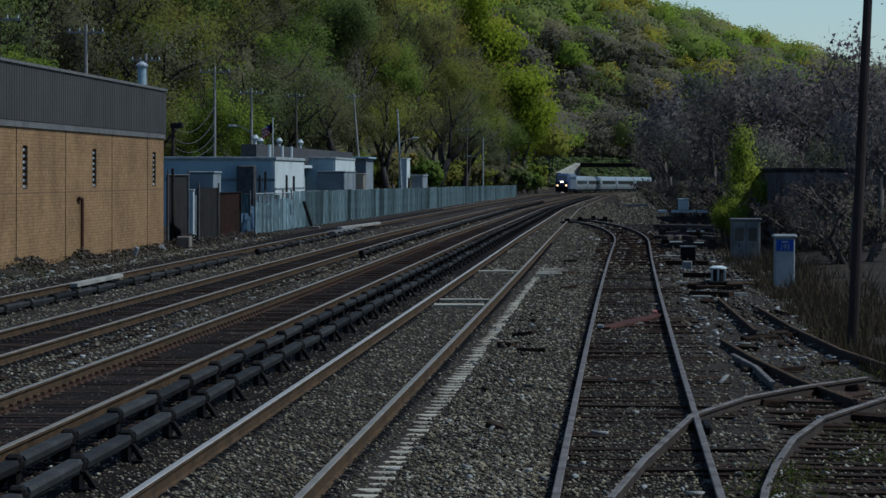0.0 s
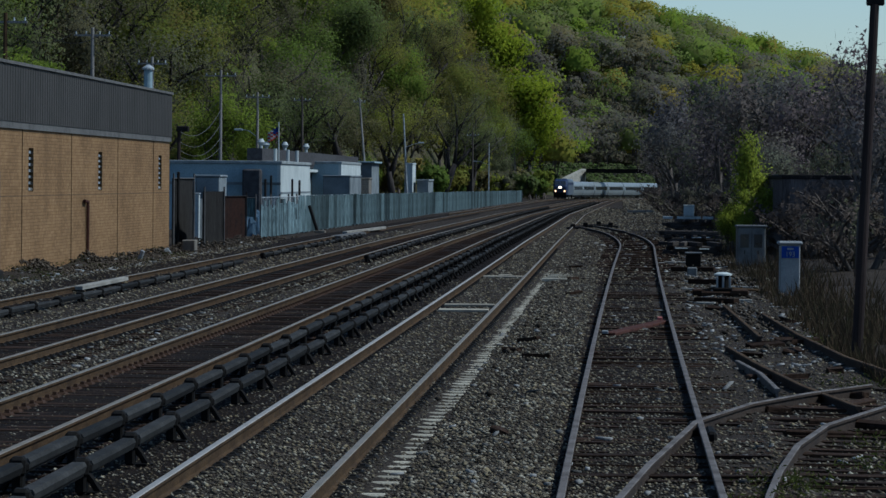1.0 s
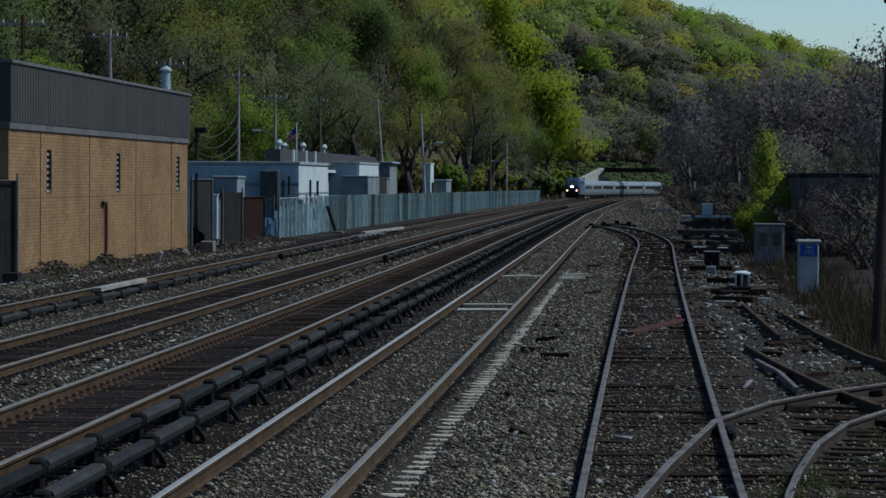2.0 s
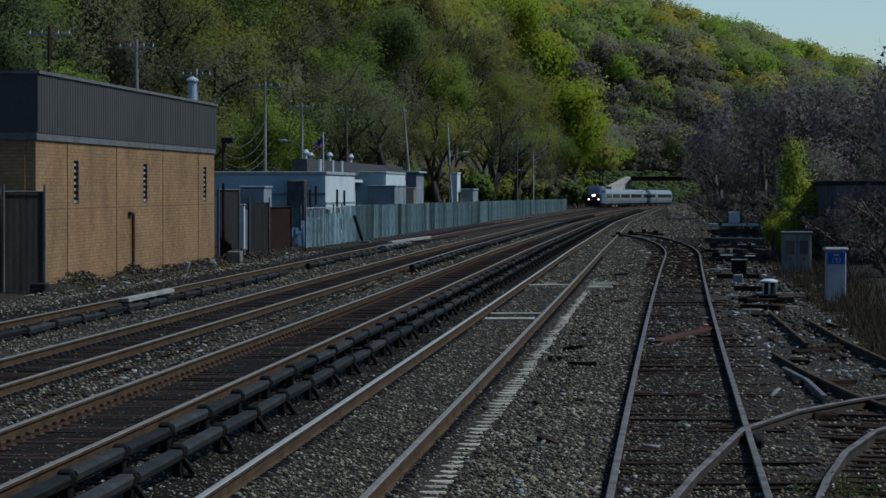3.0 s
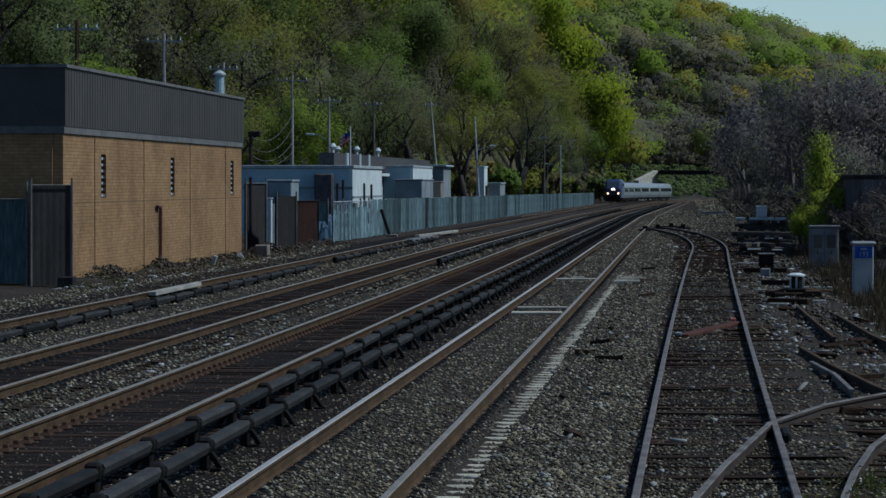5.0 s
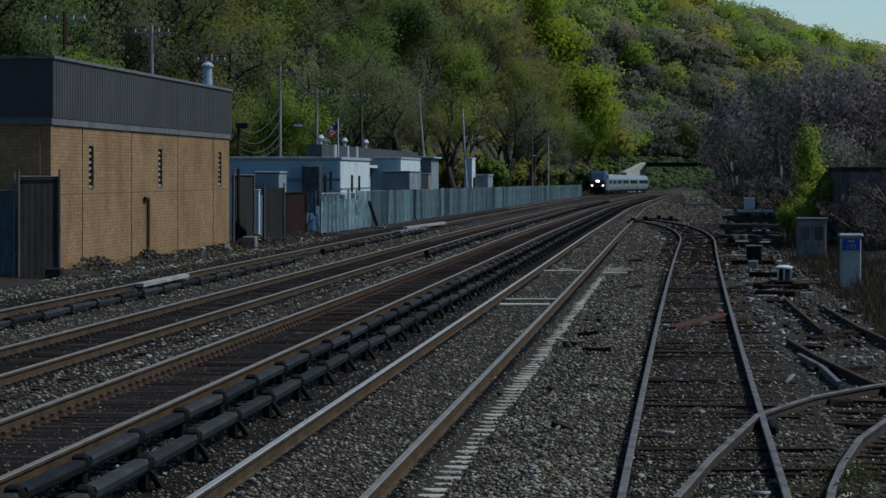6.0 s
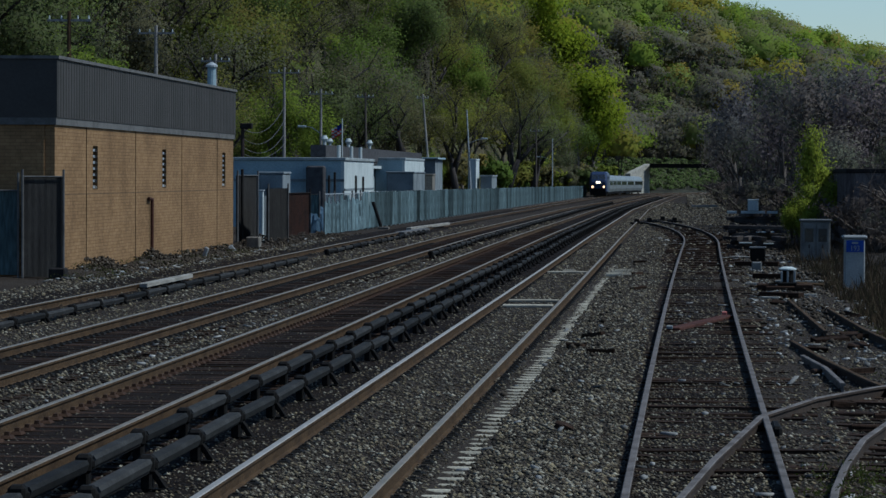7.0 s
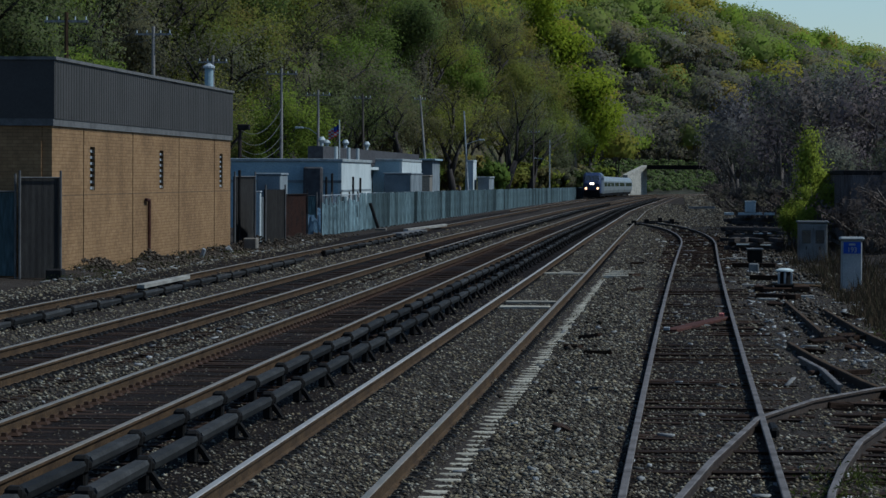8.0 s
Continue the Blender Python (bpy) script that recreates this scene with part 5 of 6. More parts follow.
def tie_pile(label, x, y, rows, w, length, seed, mat="old_timber"):
    rnd = random.Random(seed)
    o = base("tie_pile", label, "timber pile", pose(x, y, ground_z(x, y)), group="timber piles")
    z = 0.0
    for r in range(rows):
        n = 4 if r % 3 < 2 else 5
        for i in range(n):
            if rnd.random() < 0.10:
                continue
            hx, hy = (w / 2, 0.12) if r % 3 < 2 else (0.12, length / 2)
            cx = rnd.uniform(-0.25, 0.25) if r % 3 < 2 else (i - (n - 1) / 2) * w * 0.21 + rnd.uniform(-0.07, 0.07)
            cy = (i - 1.5) * length * 0.22 + rnd.uniform(-0.12, 0.12) if r % 3 < 2 else rnd.uniform(-0.4, 0.4)
            t = part("timber", boxes((-hx * rnd.uniform(0.8, 1.05), hx * rnd.uniform(0.8, 1.05), -hy, hy, 0, 0.165), bevel=0.015), M[mat], o)
            t.matrix_basis = pose(cx, cy, z, 0, rnd.uniform(-1.5, 1.5) if r % 3 < 2 else 0, rnd.uniform(-9, 9))
        z += 0.172
    return z + ground_z(x, y)


tie_pile("stack of old dark ties beside the siding", 3.2, 150, 4, 2.5, 3.0, 1)
zt = tie_pile("taller stack of old dark ties", 3.7, 176, 6, 2.6, 3.0, 2)
for dx, w in ((-0.95, 0.5), (0.15, 1.25), (1.15, 0.55)):
    plank("timber_beam", "pale weathered beam on the tie stack", 3.45 + dx, 174.9, zt, 0.4, w, 0.13, 1, "white_wall")
for x, y, z, w in ((2.55, 150.0, 0.62, 0.7), (3.6, 148.6, 0.42, 0.8), (2.4, 131.0, 0.25, 0.5), (3.3, 131.0, 0.22, 0.4), (4.2, 149.0, 0.3, 0.3)):
    plank("timber_beam", "short pale board wedged on the old ties", x, y, ground_z(x, y) + z, 0.3, w, 0.05, 4, "white_wall")
for x, y, l, w, yaw in ((2.05, 88, 0.9, 0.16, 70), (3.1, 90, 1.3, 0.14, 82), (2.2, 95, 0.7, 0.18, 60), (3.35, 99, 1.1, 0.12, 95), (2.0, 78, 0.5, 0.15, 75), (2.75, 80.5, 0.9, 0.14, 85), (2.1, 118, 1.0, 0.2, 80), (1.9, 107, 0.6, 0.2, 65)):
    plank("loose_plank", "weathered grey board lying beside the siding", x, y, ground_z(x, y) + 0.01, l, w, 0.05, yaw, "pale_wood")
small_box("white_case", "white equipment case on the tie stack", "case", 3.6, 174.9, 0.55, 0.5, 0.55, "white_wall", z=zt + 0.13, lid="white_wall")
tie_pile("low scattered pile of ties", 2.9, 132, 3, 2.0, 2.6, 3)
plank("timber_beam", "pale beam lying far along the track", 2.0, 330, grade(330) + 0.05, 0.6, 2.6, 0.2, 0)
plank("timber_beam", "dark beam lying beside the siding", 2.5, 92, -0.1, 1.3, 0.2, 0.14, 60, "tie_wood")
plank("timber_beam", "dark beam lying beside the siding", 2.3, 105, -0.1, 1.4, 0.2, 0.14, 75, "tie_wood")
plank("timber_beam", "dark beam lying beside the siding", 2.3, 79, -0.14, 1.2, 0.22, 0.12, 50, "tie_wood")


def make_dark_shed():
    b, g = slab_building("dark_shed", "dark weathered shed hidden among the trees", 6.2, 12.0, 128, 142, 2.75, ("dark_wall", "dark_wall"), "dark", 0.03, z=0.1)


make_dark_shed()


def make_bush():
    b = make_tree("shrub", "upright yellow-green shrub in fresh leaf", 301, 3.9, 0.26, 3400, 0.075, M["bush_leaf"], low=0.0, bole=0.22)
    b.matrix_basis = pose(5.35, 138, ground_z(5.35, 138) - 0.2)
    b.scale = (0.85, 0.85, 1.3)
    for i, (x, y, s) in enumerate(((4.75, 139, 0.50), (5.75, 140, 0.85), (5.05, 137, 0.62), (5.55, 136.5, 0.5), (5.9, 138, 0.42), (4.5, 137.5, 0.40), (4.95, 135.5, 0.48), (5.85, 136.5, 0.62), (4.7, 134.0, 0.34), (5.35, 134.5, 0.42))):
        c = copy_thing(b, pose(x, y, ground_z(x, y) - 0.1, 0, 0, 80 * i + 40))
        c.scale = (s * 1.35, s * 1.35, s * 1.1)


make_bush()


def undergrowth():
    rnd = random.Random(15)
    protos = [make_tree("shrub", "low bare brown undergrowth shrub", 120 + i, 2.6, 1.5, 800, 0.125, M["brush"], twig_n=300, low=0.0, group="undergrowth", bole=0.15) for i in range(4)]
    places = []
    y = 74.0
    while y < 770:
        edge = wood_edge(y) - 0.6 * smooth01((y - 150) / 60.0)
        for r in range(4 if y < 200 else 2):
            x = edge + r * 1.9 + rnd.uniform(-0.8, 0.8)
            if 0.0 < x / y < 0.085 and not (0.018 < x / y < (0.086 if y < 104 else 0.067) and y < 142):
                places.append((x, y + rnd.uniform(-2, 2)))
        y += 4.5 if y < 200 else 10
    places = [p for p in places if not (0.034 < p[0] / p[1] < 0.052 and p[1] < 150)]
    places += [(6.5, 127.0), (7.4, 126.4), (8.3, 127.0), (9.3, 126.6), (10.4, 127.0), (11.3, 126.4), (7.0, 124.5), (8.8, 124.0), (10.0, 124.8), (6.6, 130.5), (7.8, 143.5), (9.6, 143.5), (11.0, 143.5)]
    plant(protos, places, rnd, 0.6, 1.15)


undergrowth()


def weeds():
    """Dry grass and weeds on the verge, in one piece."""
    rs = np.random.RandomState(6)
    n = 15000
    y = 1.0 / (1 / 42.0 - rs.rand(n) * (1 / 42.0 - 1 / 150.0))
    x = 3.6 + np.abs(rs.normal(0, 1.3, n)) + np.maximum(0, 55 - y) * 0.02
    clump = np.array([noise.noise((a * 1.2, b * 0.5, 2)) for a, b in zip(x, y)])
    k = clump > -0.15
    x, y = x[k], y[k]
    z = np.array([ground_z(a, b) for a, b in zip(x, y)])
    n = len(x)
    h = 0.15 + 0.5 * rs.rand(n) ** 2 * np.clip((x - 3.4) / 1.2, 0.3, 1.3)
    lean = rs.normal(0, 0.35, (n, 2)) * h[:, None]
    w = 0.012 + 0.012 * rs.rand(n)
    a = rs.rand(n) * 6.283
    dx, dy = np.cos(a) * w, np.sin(a) * w
    v = np.stack([np.stack([x - dx, y - dy, z - 0.03], 1), np.stack([x + dx, y + dy, z - 0.03], 1),
                  np.stack([x + lean[:, 0], y + lean[:, 1], z + h], 1)], 1).reshape(-1, 3)
    f = np.arange(n * 3).reshape(-1, 3)
    o = new("dry_grass", fast_mesh("dry_grass", v, f, M["dry_grass"]))
    tagged(o, "dry brown grass and weeds on the verge", "grass", kind="stuff")


weeds()


for x, y, h in ((-17.55, 178, 2.95), (-17.45, 181, 2.9), (-17.45, 163.5, 2.9), (-17.45, 166.2, 3.1), (-17.9, 134.5, 3.1)):
    p = base("fence_post", "dark tall fence post", "post", pose(x, y, ground_z(x, y) - 0.05), group="tall fence posts")
    part("shaft", rods(((0, 0, 0), (0, 0, h), 0.06), n=8), M["dark"], p)
    part("cap", rods(((0, 0, h), (0, 0, h + 0.05), 0.075, 0.03), n=8), M["dark"], p)
p = base("leaning_beam", "dark beam leaning on the fence", "beam", pose(-16.95, 183, ground_z(-16.95, 183)))
part("beam", rods(((0.35, 0, 0.0), (-0.15, 0, 1.5), 0.09), n=6), M["dark"], p)
part("foot_block", boxes((0.15, 0.75, -0.3, 0.3, -0.03, 0.12), bevel=0.02), M["pale_concrete"], p)


def litter():
    """Pale scraps, splinters and paper on the ballast."""
    rs = np.random.RandomState(31)
    V, F, k = [], [], 0
    for x0, x1, y0, y1, n in ((-2.3, 3.6, 27, 75, 150), (1.4, 4.2, 50, 140, 300), (-1.8, 3.5, 110, 260, 110), (-17.2, -15.4, 88, 150, 220), (-9, -7.6, 40, 110, 40)):
        for i in range(n):
            y = 1 / (1 / y0 - rs.rand() * (1 / y0 - 1 / y1))
            x = x0 + (x1 - x0) * rs.rand()
            a, l, w = rs.rand() * 6.283, 0.015 + 0.06 * rs.rand() ** 3, 0.008 + 0.018 * rs.rand()
            l, w = l * (1 + y / 80), w * (1 + y / 80)
            c, d = np.array([math.cos(a), math.sin(a), 0.15 * rs.normal()]), np.array([-math.sin(a), math.cos(a), 0.15 * rs.normal()])
            o = np.array([x, y, ground_z(x, y) + 0.025])
            lo = [o - c * l - d * w, o + c * l - d * w, o + c * l + d * w, o - c * l + d * w]
            V += lo + [q + np.array([0, 0, 0.02]) for q in lo]
            F += [(k + 4, k + 5, k + 6, k + 7), (k, k + 1, k + 5, k + 4), (k + 1, k + 2, k + 6, k + 5), (k + 2, k + 3, k + 7, k + 6), (k + 3, k, k + 4, k + 7)]
            k += 8
    o = new("litter", fast_mesh("litter", np.array(V), np.array(F), M["scrap"]))
    tagged(o, "pale scraps and splinters scattered on the ballast", "litter", kind="stuff")


M["scrap"] = material("pale_scrap", (0.19, 0.185, 0.175), 0.8, vary=0.2, by_island=0.7)
litter()


def wood_scrap():
    """Dark broken timber lying about the siding."""
    rs = np.random.RandomState(41)
    for i in range(34):
        y = 1 / (1 / 36.0 - rs.rand() * (1 / 36.0 - 1 / 150.0))
        x = (1.9 + 1.9 * rs.rand()) if rs.rand() < 0.75 else (-2.0 + 0.9 * rs.rand())
        l = 0.12 + 0.5 * rs.rand() * (1 if x > 0 else 0.3)
        o = base("wood_scrap", "dark broken piece of old tie on the ballast", "timber", pose(x, y, ground_z(x, y) - 0.01, rs.uniform(-6, 6), rs.uniform(-10, 10), rs.uniform(20, 160)), group="timber scraps")
        bm = boxes((-0.07, 0.07, -l, l, 0, 0.09), bevel=0.015)
        for v in bm.verts:
            v.co += Vector(tuple(rs.uniform(-0.02, 0.02, 3)))
        part("piece", bm, M["tie_wood"], o)


wood_scrap()


def hilltop_block():
    b = base("hilltop_building", "small block on the wooded ridge, coloured pale to stand in for haze", "building", pose(28.0, 1196, ground_z(28, 1196)))
    # white paint here imitates the paleness that haze gives the distant walls
    part("wall", boxes((-8, 5, 0, 8, 0, 14.2)), M["white_wall"], b)
    part("roof", boxes((-8.3, 5.3, -0.3, 8.3, 14.2, 14.5)), M["white_wall"], b)
    for k in range(4):
        w = part("window", boxes((-4.2 + k * 2.2, -2.8 + k * 2.2, -0.05, 0.0, 11.6, 13.2)), M["glass_dark"], b)
        part("sill", boxes((-4.3 + k * 2.2, -2.7 + k * 2.2, -0.12, 0.0, 11.45, 11.6)), M["trim"], w)


hilltop_block()


def green_weeds():
    """Low green weeds by the turnout."""
    rs = np.random.RandomState(8)
    pts = []
    for x, y, n, sp in ((1.65, 31.0, 260, 0.22), (1.5, 29.2, 200, 0.25), (2.6, 33.5, 160, 0.25), (2.9, 36.5, 140, 0.3), (3.4, 47, 200, 0.4), (3.7, 60, 200, 0.5),
                        (-16.8, 95, 500, 0.5), (-16.7, 104, 400, 0.6), (-16.7, 113, 500, 0.6), (-16.7, 122, 400, 0.6), (-16.4, 91, 300, 0.5)):
        p = rs.normal(0, sp, (n, 2)) * np.array([[1, 1.4]]) + np.array([[x, y]])
        pts += [(a, b, ground_z(a, b) + 0.02 + 0.16 * rs.rand() ** 2) for a, b in p]
    pos = np.array(pts)
    v, f = quads(pos, 0.03 + 0.05 * rs.rand(len(pos)), rs, 0.018)
    o = new("green_weeds", fast_mesh("green_weeds", v, f, M["weed_leaf"]))
    tagged(o, "small green weeds growing in the ballast", "weeds", kind="stuff")


M["weed_leaf"] = leaf_material("weed_leaves", ((0.035, 0.045, 0.012), (0.055, 0.065, 0.016), (0.05, 0.045, 0.02)), False, 0.3)
green_weeds()


for x, y, w, l in ((-2.2, 214, 1.3, 0.5), (-1.4, 222, 1.5, 0.5), (-2.9, 206, 0.8, 0.4), (-0.6, 216, 0.9, 0.5)):
    b = base("switch_rod", "dark switch rod and plates at the far turnout", "switch gear", pose(x, y, ground_z(x, y), 0, 0, 4), group="switch gear")
    part("plate", boxes((-w / 2, w / 2, -l, l, 0, 0.14), bevel=0.02), M["bracket"], b)
    part("stand", boxes((-0.15, 0.15, -0.15, 0.15, 0.14, 0.34), bevel=0.02), M["bracket"], b)


# ---------------------------------------------------------------- bridge over the line
def make_bridge():
    b = base("overpass", "dark steel overpass on a pale concrete pier", "bridge")
    gz = ground_z(-9.5, 812) - 0.3
    bm = bmesh.new()
    line = ((-12.7, 792.0, 3.3), (-11.0, 801.0, 4.3), (-8.4, 815.0, 5.7))
    ring = [[bm.verts.new((x - o, y + o * 0.2, z)) for o, z in ((0, gz), (0, top), (1.2, top), (1.2, gz))] for x, y, top in line]
    for i in range(2):
        for k in range(4):
            bm.faces.new((ring[i][k], ring[i][(k + 1) % 4], ring[i + 1][(k + 1) % 4], ring[i + 1][k]))
    bm.faces.new(ring[0][::-1]), bm.faces.new(ring[2])
    bmesh.ops.recalc_face_normals(bm, faces=bm.faces[:])
    part("pier", bm, M["wing_wall"], b, "pale concrete wing wall")
    part("girder", boxes((-8.3, 26.0, 808, 808.5, 4.7, 5.7), (-8.3, 26.0, 815.5, 816, 4.7, 5.7)), M["bracket"], b, "dark steel girder")
    part("deck", boxes((-8.3, 26.0, 808.5, 815.5, 5.1, 5.4)), M["bracket"], b)
    for i in range(14):
        part("railing_post", boxes((-8.0 + i * 2.4, -7.9 + i * 2.4, 808.0, 808.1, 5.7, 6.6)), M["bracket"], b)
    part("railing", boxes((-8.3, 26.0, 808.02, 808.1, 6.5, 6.6), (-8.3, 26.0, 808.02, 808.1, 6.1, 6.16)), M["bracket"], b)
    part("abutment", boxes((20.0, 28.0, 807, 817, gz, 5.1)), M["pale_concrete"], b)
    return b


make_bridge()


# ---------------------------------------------------------------- poles and wires
def utility_pole(x, y, top, lean=0.0, arm=0.0, mat="pole_wood", lamp=0.0, r=0.12):
    g = ground_z(x, y)
    p = base("utility_pole", "weathered wooden utility pole" + (" with a crossarm and insulators" if arm else ""), "pole", pose(x, y, g), group="utility poles")
    h = top - g
    part("shaft", rods(((lean, 0, 0 - 0.2), (0, 0, h), r * 1.15, r * 0.75), n=8), M[mat], p)
    if arm:
        a = part("crossarm", boxes((-arm, arm, -0.05, 0.05, h - 0.47, h - 0.37)), M["pole_wood"], p)
        for k in (-arm * 0.9, -arm * 0.35, arm * 0.4, arm * 0.9):
            part("insulator", rods(((k, 0, h - 0.36), (k, 0, h - 0.20), 0.042, 0.03)), M["white_wall"], a)
    if lamp:
        l = part("lamp_arm", rods(((0, 0, h * 0.64), (-lamp * 0.6, 0, h * 0.69), 0.035), ((-lamp * 0.6, 0, h * 0.69), (-lamp, 0, h * 0.70), 0.035)), M["galv"], p)
        part("lamp_head", boxes((-lamp - 0.7, -lamp, -0.15, 0.15, h * 0.69, h * 0.69 + 0.18), bevel=0.04), M["white_wall"], l)
    return (x, y, g + h)


tops = [utility_pole(-27.9, 150, 10.1, 0, 1.0, "rust"), utility_pole(-28.7, 180, 10.8, 0, 1.0), utility_pole(-28.4, 201, 10.0, 0, 0.9), utility_pole(-28.9, 240, 10.5, 0, 1.15),
        utility_pole(-29.5, 270, 9.7, 0, 1.0, lamp=1.2), utility_pole(-29.7, 310, 10.4, 0.1, 0.8, "bark"), utility_pole(-26.7, 340, 11.0, 1.0, 0.6), utility_pole(-24.8, 380, 10.2, 0.6, 0.0, "galv", lamp=-2.4)]
utility_pole(-19.5, 440, 9.0, 0, 0.8, "bark", 0, 0.12)
utility_pole(-20.5, 520, 8.5, 0, 0.0, "galv", 2.0, 0.1)
utility_pole(-31.0, 218, 7.0, 0, 0.4, "bark", 0, 0.14)
for (a, b) in zip(tops[:-1], tops[1:]):
    for dx, dz in ((-0.8, -0.1), (0.8, -0.1), (0.05, -2.2)):
        w = base("power_line", "thin sagging overhead wire", "wire", group="overhead wires")
        cu = []
        for i in range(9):
            q = i / 8
            cu.append((a[0] + (b[0] - a[0]) * q + dx, a[1] + (b[1] - a[1]) * q, a[2] + (b[2] - a[2]) * q + dz - 1.0 * 4 * q * (1 - q)))
        sweep("strand", [(-0.012, -0.012), (0.012, -0.012), (0.012, 0.012), (-0.012, 0.012)], cu, [M["bracket"]], w)

p = base("floodlight_pole", "dark short pole with a floodlight head behind the shed", "pole", pose(-26.6, 200, ground_z(-26.6, 200)))
part("shaft", rods(((0, 0, -0.2), (0, 0, 6.0), 0.13, 0.10), n=8), M["dark_pole"], p)
part("lamp_head", boxes((-0.15, 0.6, -0.2, 0.2, 5.75, 6.1), bevel=0.05), M["dark"], p)
for z0, z1, sag in ((4.9, 6.6, 0.9), (4.4, 5.6, 0.8), (5.5, 7.6, 0.9), (4.0, 4.9, 0.6)):
    w = base("service_wire", "pale sagging service wire", "wire", group="service wires")
    cu = []
    for i in range(11):
        q = i / 10
        cu.append((-26.6 - 2.3 * q, 200 + 40 * q, z0 + (z1 - z0) * q - sag * 4 * q * (1 - q)))
    sweep("strand", [(-0.012, -0.012), (0.012, -0.012), (0.012, 0.012), (-0.012, 0.012)], cu, [M["trim"]], w)


def roof_weeds():
    """Saplings and tall grass that grow along the roof edge."""
    rs = np.random.RandomState(44)
    n = 900
    y = np.concatenate([rs.normal(100.6, 0.8, n // 3), rs.normal(103.5, 0.7, n // 3), rs.normal(106.3, 0.5, n // 3)])
    h = np.concatenate([rs.rand(n // 3) ** 2 * 0.8, rs.rand(n // 3) ** 2 * 0.45, rs.rand(n // 3) ** 2 * 0.5])
    pos = np.stack([-18.2 + rs.normal(0, 0.12, n), y, 5.85 + h], 1)
    v, f = quads(pos, 0.10 + 0.12 * rs.rand(n), rs, 0.05)
    tagged(new("roof_weeds", fast_mesh("roof_weeds", v, f, M["fresh_leaf"])), "yellow-green weeds growing on the flat roof edge", "weeds", kind="stuff")


roof_weeds()

# flag in short rigid strips
FLAG = base("flag_pole", "flagpole with a red, white and blue flag", "flag pole", pose(-22.0, 214, ground_z(-22, 206) + 4.4))
part("pole", rods(((0, 0, -0.5), (0, 0, 2.3), 0.05, 0.035)), M["white_wall"], FLAG)
M["flag_red"] = material("flag_red", (0.45, 0.06, 0.06), 0.8, vary=0.1, bump=0.05)
STRIPS = []
for i in range(4):
    bm = bmesh.new()
    cols = [[bm.verts.new((-0.19 * c, 0, 1.3 + 0.11 * k)) for k in range(7)] for c in (0, 1)]
    for k in range(6):
        f = bm.faces.new((cols[0][k], cols[1][k], cols[1][k + 1], cols[0][k + 1]))
        f.material_index = 2 if (i < 2 and k > 2) else k % 2
    bmesh.ops.solidify(bm, geom=bm.faces[:], thickness=0.01)
    me_ob = part("flag_strip", bm, [M["flag_red"], M["white_wall"], M["sign_blue"]], FLAG)
    STRIPS.append(me_ob)


# ---------------------------------------------------------------- train
def hull(name, sections, mats, parent, label="", smooth=True, idx=None):
    """Skin over closed sections: (y, [(x, z), ...])."""
    k = len(sections[0][1])
    verts = [(x, y, z) for y, ring in sections for x, z in ring]
    faces = []
    for i in range(len(sections) - 1):
        for j in range(k):
            a, b = i * k + j, i * k + (j + 1) % k
            faces.append((a, b, b + k, a + k))
    faces += [tuple(range(k))[::-1], tuple((len(sections) - 1) * k + j for j in range(k))]
    return link_mesh(name, verts, faces, mats, parent, label, idx(faces, verts) if idx else None, False)


def bogie(parent, y):
    b = part("bogie", boxes((-1.15, 1.15, y - 1.5, y + 1.5, 0.35, 0.75), (-1.2, -1.05, y - 1.3, y + 1.3, 0.3, 0.9), (1.05, 1.2, y - 1.3, y + 1.3, 0.3, 0.9), bevel=0.05), M["bracket"], parent)
    for dy in (-1.1, 1.1):
        part("wheelset", rods(((-0.78, y + dy, 0.48), (-0.66, y + dy, 0.48), 0.48), ((0.66, y + dy, 0.48), (0.78, y + dy, 0.48), 0.48), ((-0.7, y + dy, 0.48), (0.7, y + dy, 0.48), 0.09), n=16), M["rust"], b)


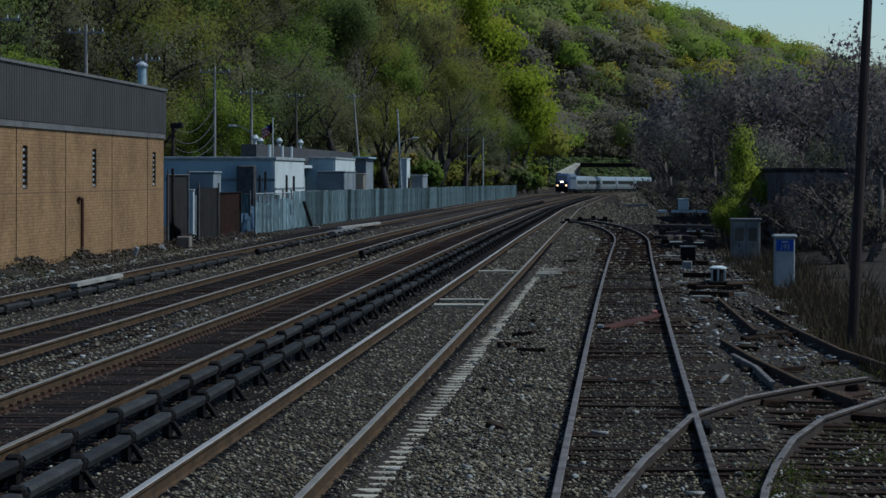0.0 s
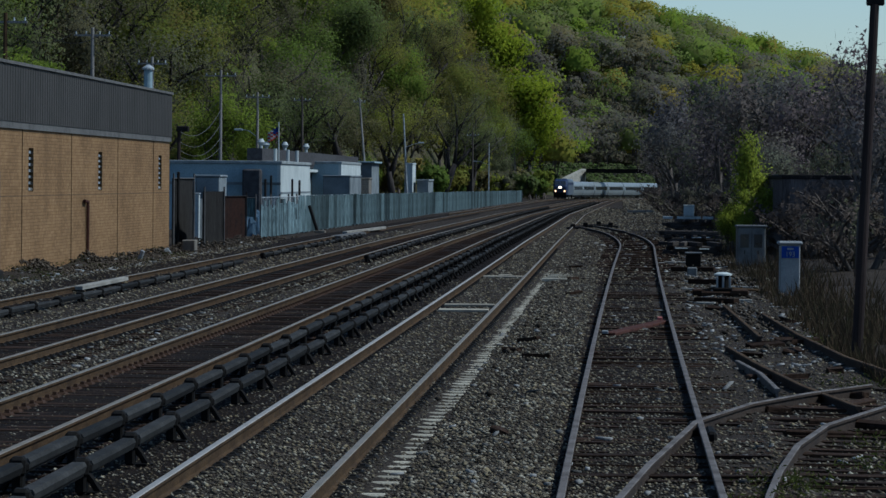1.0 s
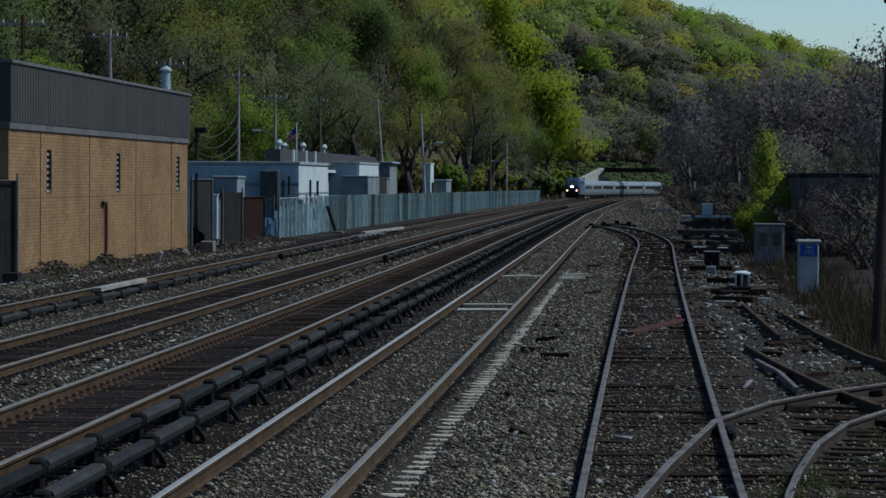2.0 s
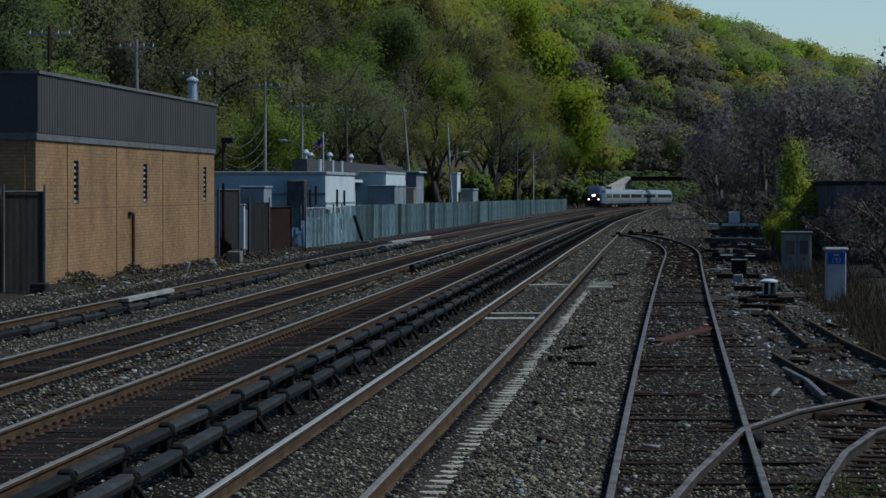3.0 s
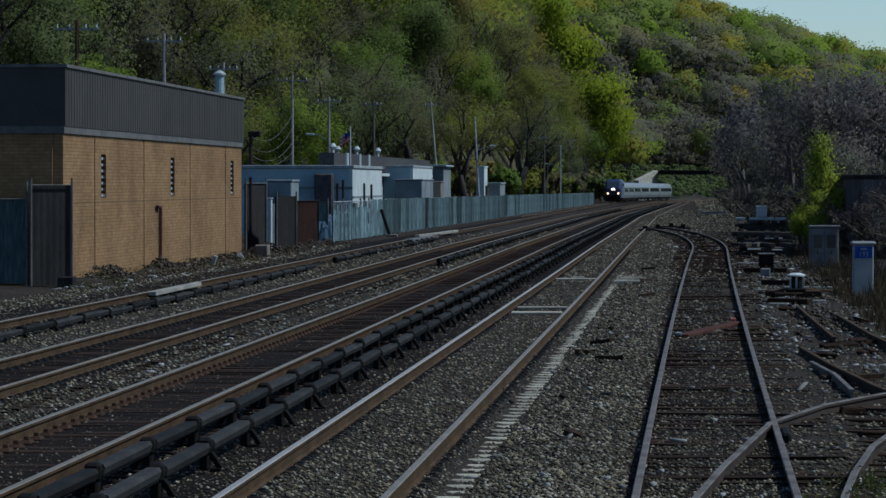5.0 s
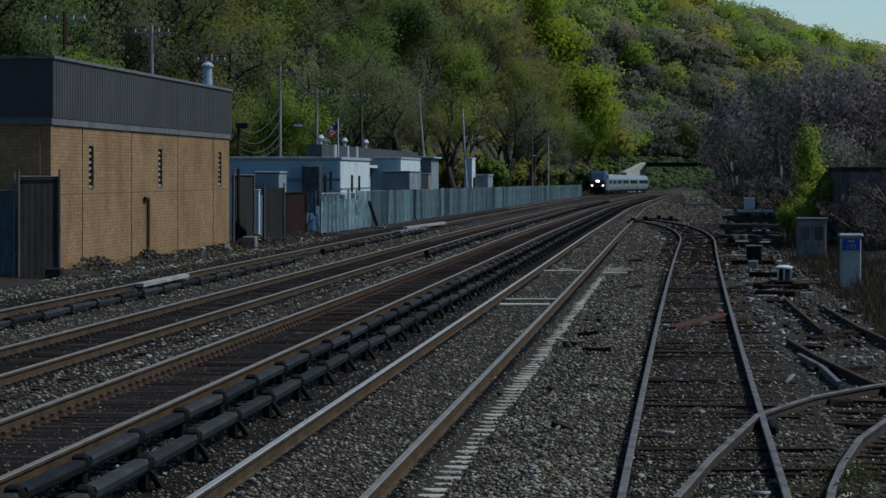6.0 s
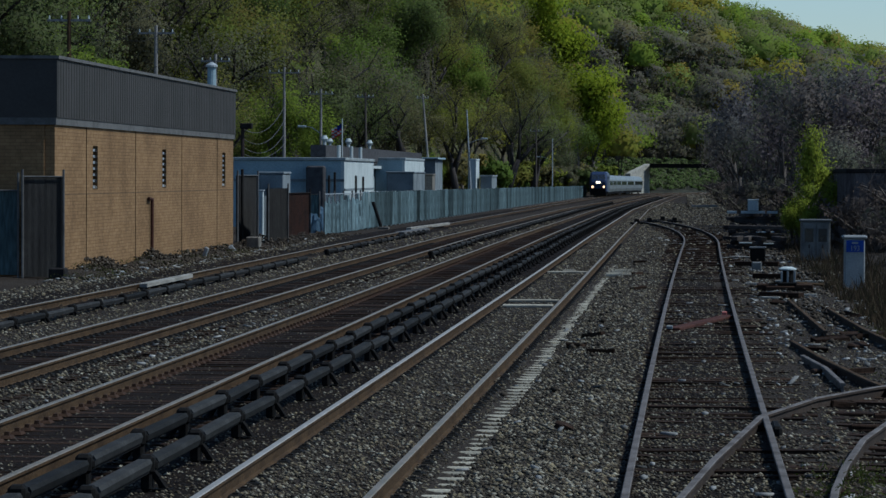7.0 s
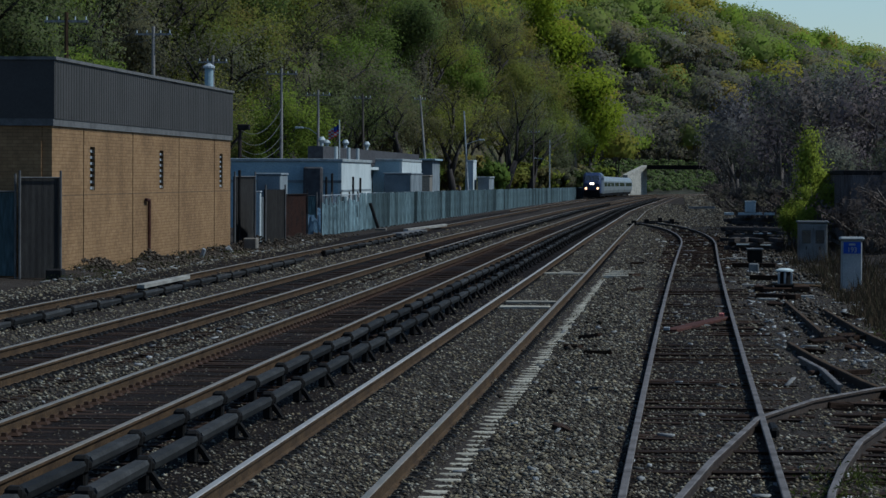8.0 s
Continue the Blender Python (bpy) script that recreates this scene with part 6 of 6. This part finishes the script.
def make_locomotive():
    t = base("locomotive", "navy and silver diesel passenger locomotive with lit headlights", "locomotive")
    W = 1.52

    def ring(w, z0, z1, zs):
        return [(-w, z0), (w, z0), (w, zs), (w * 0.93, zs + (z1 - zs) * 0.62), (w * 0.72, z1), (-w * 0.72, z1), (-w * 0.93, zs + (z1 - zs) * 0.62), (-w, zs)]

    hull("cab", [(-10.55, ring(1.30, 0.95, 2.55, 2.2)), (-10.3, ring(1.46, 0.9, 2.95, 2.5)), (-9.2, ring(W, 0.9, 3.95, 3.2)), (-8.3, ring(W, 0.9, 4.35, 3.7)),
                 (-6.2, ring(W, 0.9, 4.37, 3.75))], [M["loco_blue"]], t, "navy blue sloped cab")
    hull("body", [(-6.2, ring(W, 0.9, 4.35, 3.75)), (10.4, ring(W, 0.9, 4.35, 3.75))], [M["loco_grey"]], t, "silver-grey body side")
    part("pilot", boxes((-1.4, 1.4, -10.6, -10.2, 0.25, 0.95), bevel=0.06), M["bracket"], t, "dark front pilot")
    part("side_stripe", boxes((W, W + 0.02, -6.2, 10.3, 3.1, 3.5), (-W - 0.02, -W, -6.2, 10.3, 3.1, 3.5)), M["loco_blue"], t, "blue stripe")
    part("lower_nose", boxes((-1.34, 1.34, -10.6, -10.3, 0.92, 1.45), bevel=0.05), M["bracket"], t, "black lower nose")
    part("fuel_tank", boxes((-1.3, 1.3, -3.2, 3.2, 0.3, 0.9), bevel=0.1), M["bracket"], t)
    for x0, x1 in ((-1.2, -0.06), (0.06, 1.2)):
        bm = bmesh.new()
        vs = [bm.verts.new(c) for c in ((x0, -10.16, 2.99), (x1, -10.16, 2.99), (x1 * 0.96, -9.3, 3.78), (x0 * 0.96, -9.3, 3.78))]
        bm.faces.new(vs)
        f = bmesh.ops.extrude_face_region(bm, geom=bm.faces[:])
        for v in [e for e in f["geom"] if isinstance(e, bmesh.types.BMVert)]:
            v.co += Vector((0, -0.06, 0.06))
        part("windscreen", bm, M["glass_dark"], t)
    part("headlight", rods(((-0.17, -10.62, 2.50), (-0.17, -10.3, 2.50), 0.20), ((0.17, -10.62, 2.50), (0.17, -10.3, 2.50), 0.20), n=16), M["lamp"], t, "bright twin headlight")
    for x in (-0.98, 0.98):
        part("ditch_light", rods(((x, -10.66, 1.70), (x, -10.4, 1.70), 0.19), n=16), M["ditch"], t, "warm ditch light")
    bogie(t, -6.5), bogie(t, 6.5)
    return t


def make_coach():
    t = base("passenger_car", "rounded stainless steel passenger car with a dark window band", "railway car", group="train cars")
    prof = [(-1.30, 0.75), (1.30, 0.75), (1.50, 1.3), (1.58, 2.1), (1.50, 3.0), (1.22, 3.6), (0.7, 3.85), (-0.7, 3.85), (-1.22, 3.6), (-1.50, 3.0), (-1.58, 2.1), (-1.50, 1.3)]
    small = [(x * 0.93, 0.78 + (z - 0.75) * 0.97) for x, z in prof]
    hull("body", [(-12.35, small), (-12.1, prof), (12.1, prof), (12.35, small)], [M["stainless"]], t)
    for s in (-1, 1):
        bm = bmesh.new()
        for q in ((1.592, 2.0, 1.515, 2.75),):
            vs = [bm.verts.new(c) for c in ((s * q[0], -11.0, q[1]), (s * q[0], 11.0, q[1]), (s * q[2] + s * 0.04, 11.0, q[3]), (s * q[2] + s * 0.04, -11.0, q[3]))]
            bm.faces.new(vs)
        f = bmesh.ops.extrude_face_region(bm, geom=bm.faces[:])
        for v in [e for e in f["geom"] if isinstance(e, bmesh.types.BMVert)]:
            v.co.x -= s * 0.12
        part("window_band", bm, M["glass_dark"], t, "dark window band")
    part("underframe", boxes((-1.2, 1.2, -12.3, 12.3, 0.30, 0.78), bevel=0.05), M["bracket"], t)
    part("end_bellows", boxes((-1.2, 1.2, -13.0, -12.33, 0.8, 3.5), (-1.2, 1.2, 12.33, 13.0, 0.8, 3.5)), M["bracket"], t)
    bogie(t, -8.8), bogie(t, 8.8)
    return t


LOCO = make_locomotive()
CARS = [make_coach()]
CARS += [copy_thing(CARS[0], pose(0, 0, 0)) for _ in range(5)]

# distance run along the line of the train's track
_S = [(0.0, 300.0)]
while _S[-1][1] < 1100:
    y = _S[-1][1]
    _S.append((_S[-1][0] + math.hypot(2.0, line_x(-14.18, y + 2) - line_x(-14.18, y)), y + 2.0))
SS, SY = [a for a, _ in _S], [b for _, b in _S]


def train_pose(s):
    def place(q):
        y = float(np.interp(q, SS, SY))
        return Vector((line_x(-14.18, y), y, grade(y)))
    a, b = place(s - 8.0), place(s + 8.0)
    p = (a + b) / 2
    d = b - a
    return pose(p.x, p.y, p.z, math.degrees(math.atan2(d.z, d.y)), 0, math.degrees(math.atan2(-d.x, d.y)))


def motions():
    speed, front = 23.3, 640.0 + 23.3 * 4.5
    s0 = float(np.interp(front, SY, SS))
    times = [0.5 * i for i in range(17)]
    walk(LOCO, [(t, train_pose(s0 - speed * t + 10.5)) for t in times])
    for i, strip in enumerate(STRIPS):
        rows = []
        for t in times:
            x, y, z = 0.0, 0.0, 0.0
            for k in range(i + 1):
                yaw = 25 * math.sin(2.6 * t - 1.1 * k) + 10 * math.sin(5.3 * t + k)
                if k < i:
                    x, y, z = x - 0.18 * math.cos(radians(yaw)), y - 0.18 * math.sin(radians(yaw)), z - 0.11
            rows.append((t, pose(x, y, z, 0, 0, yaw)))
        walk(strip, rows)
    for i, c in enumerate(CARS):
        walk(c, [(t, train_pose(s0 - speed * t + 21.3 + 13.0 + 26.0 * i)) for t in times])


motions()
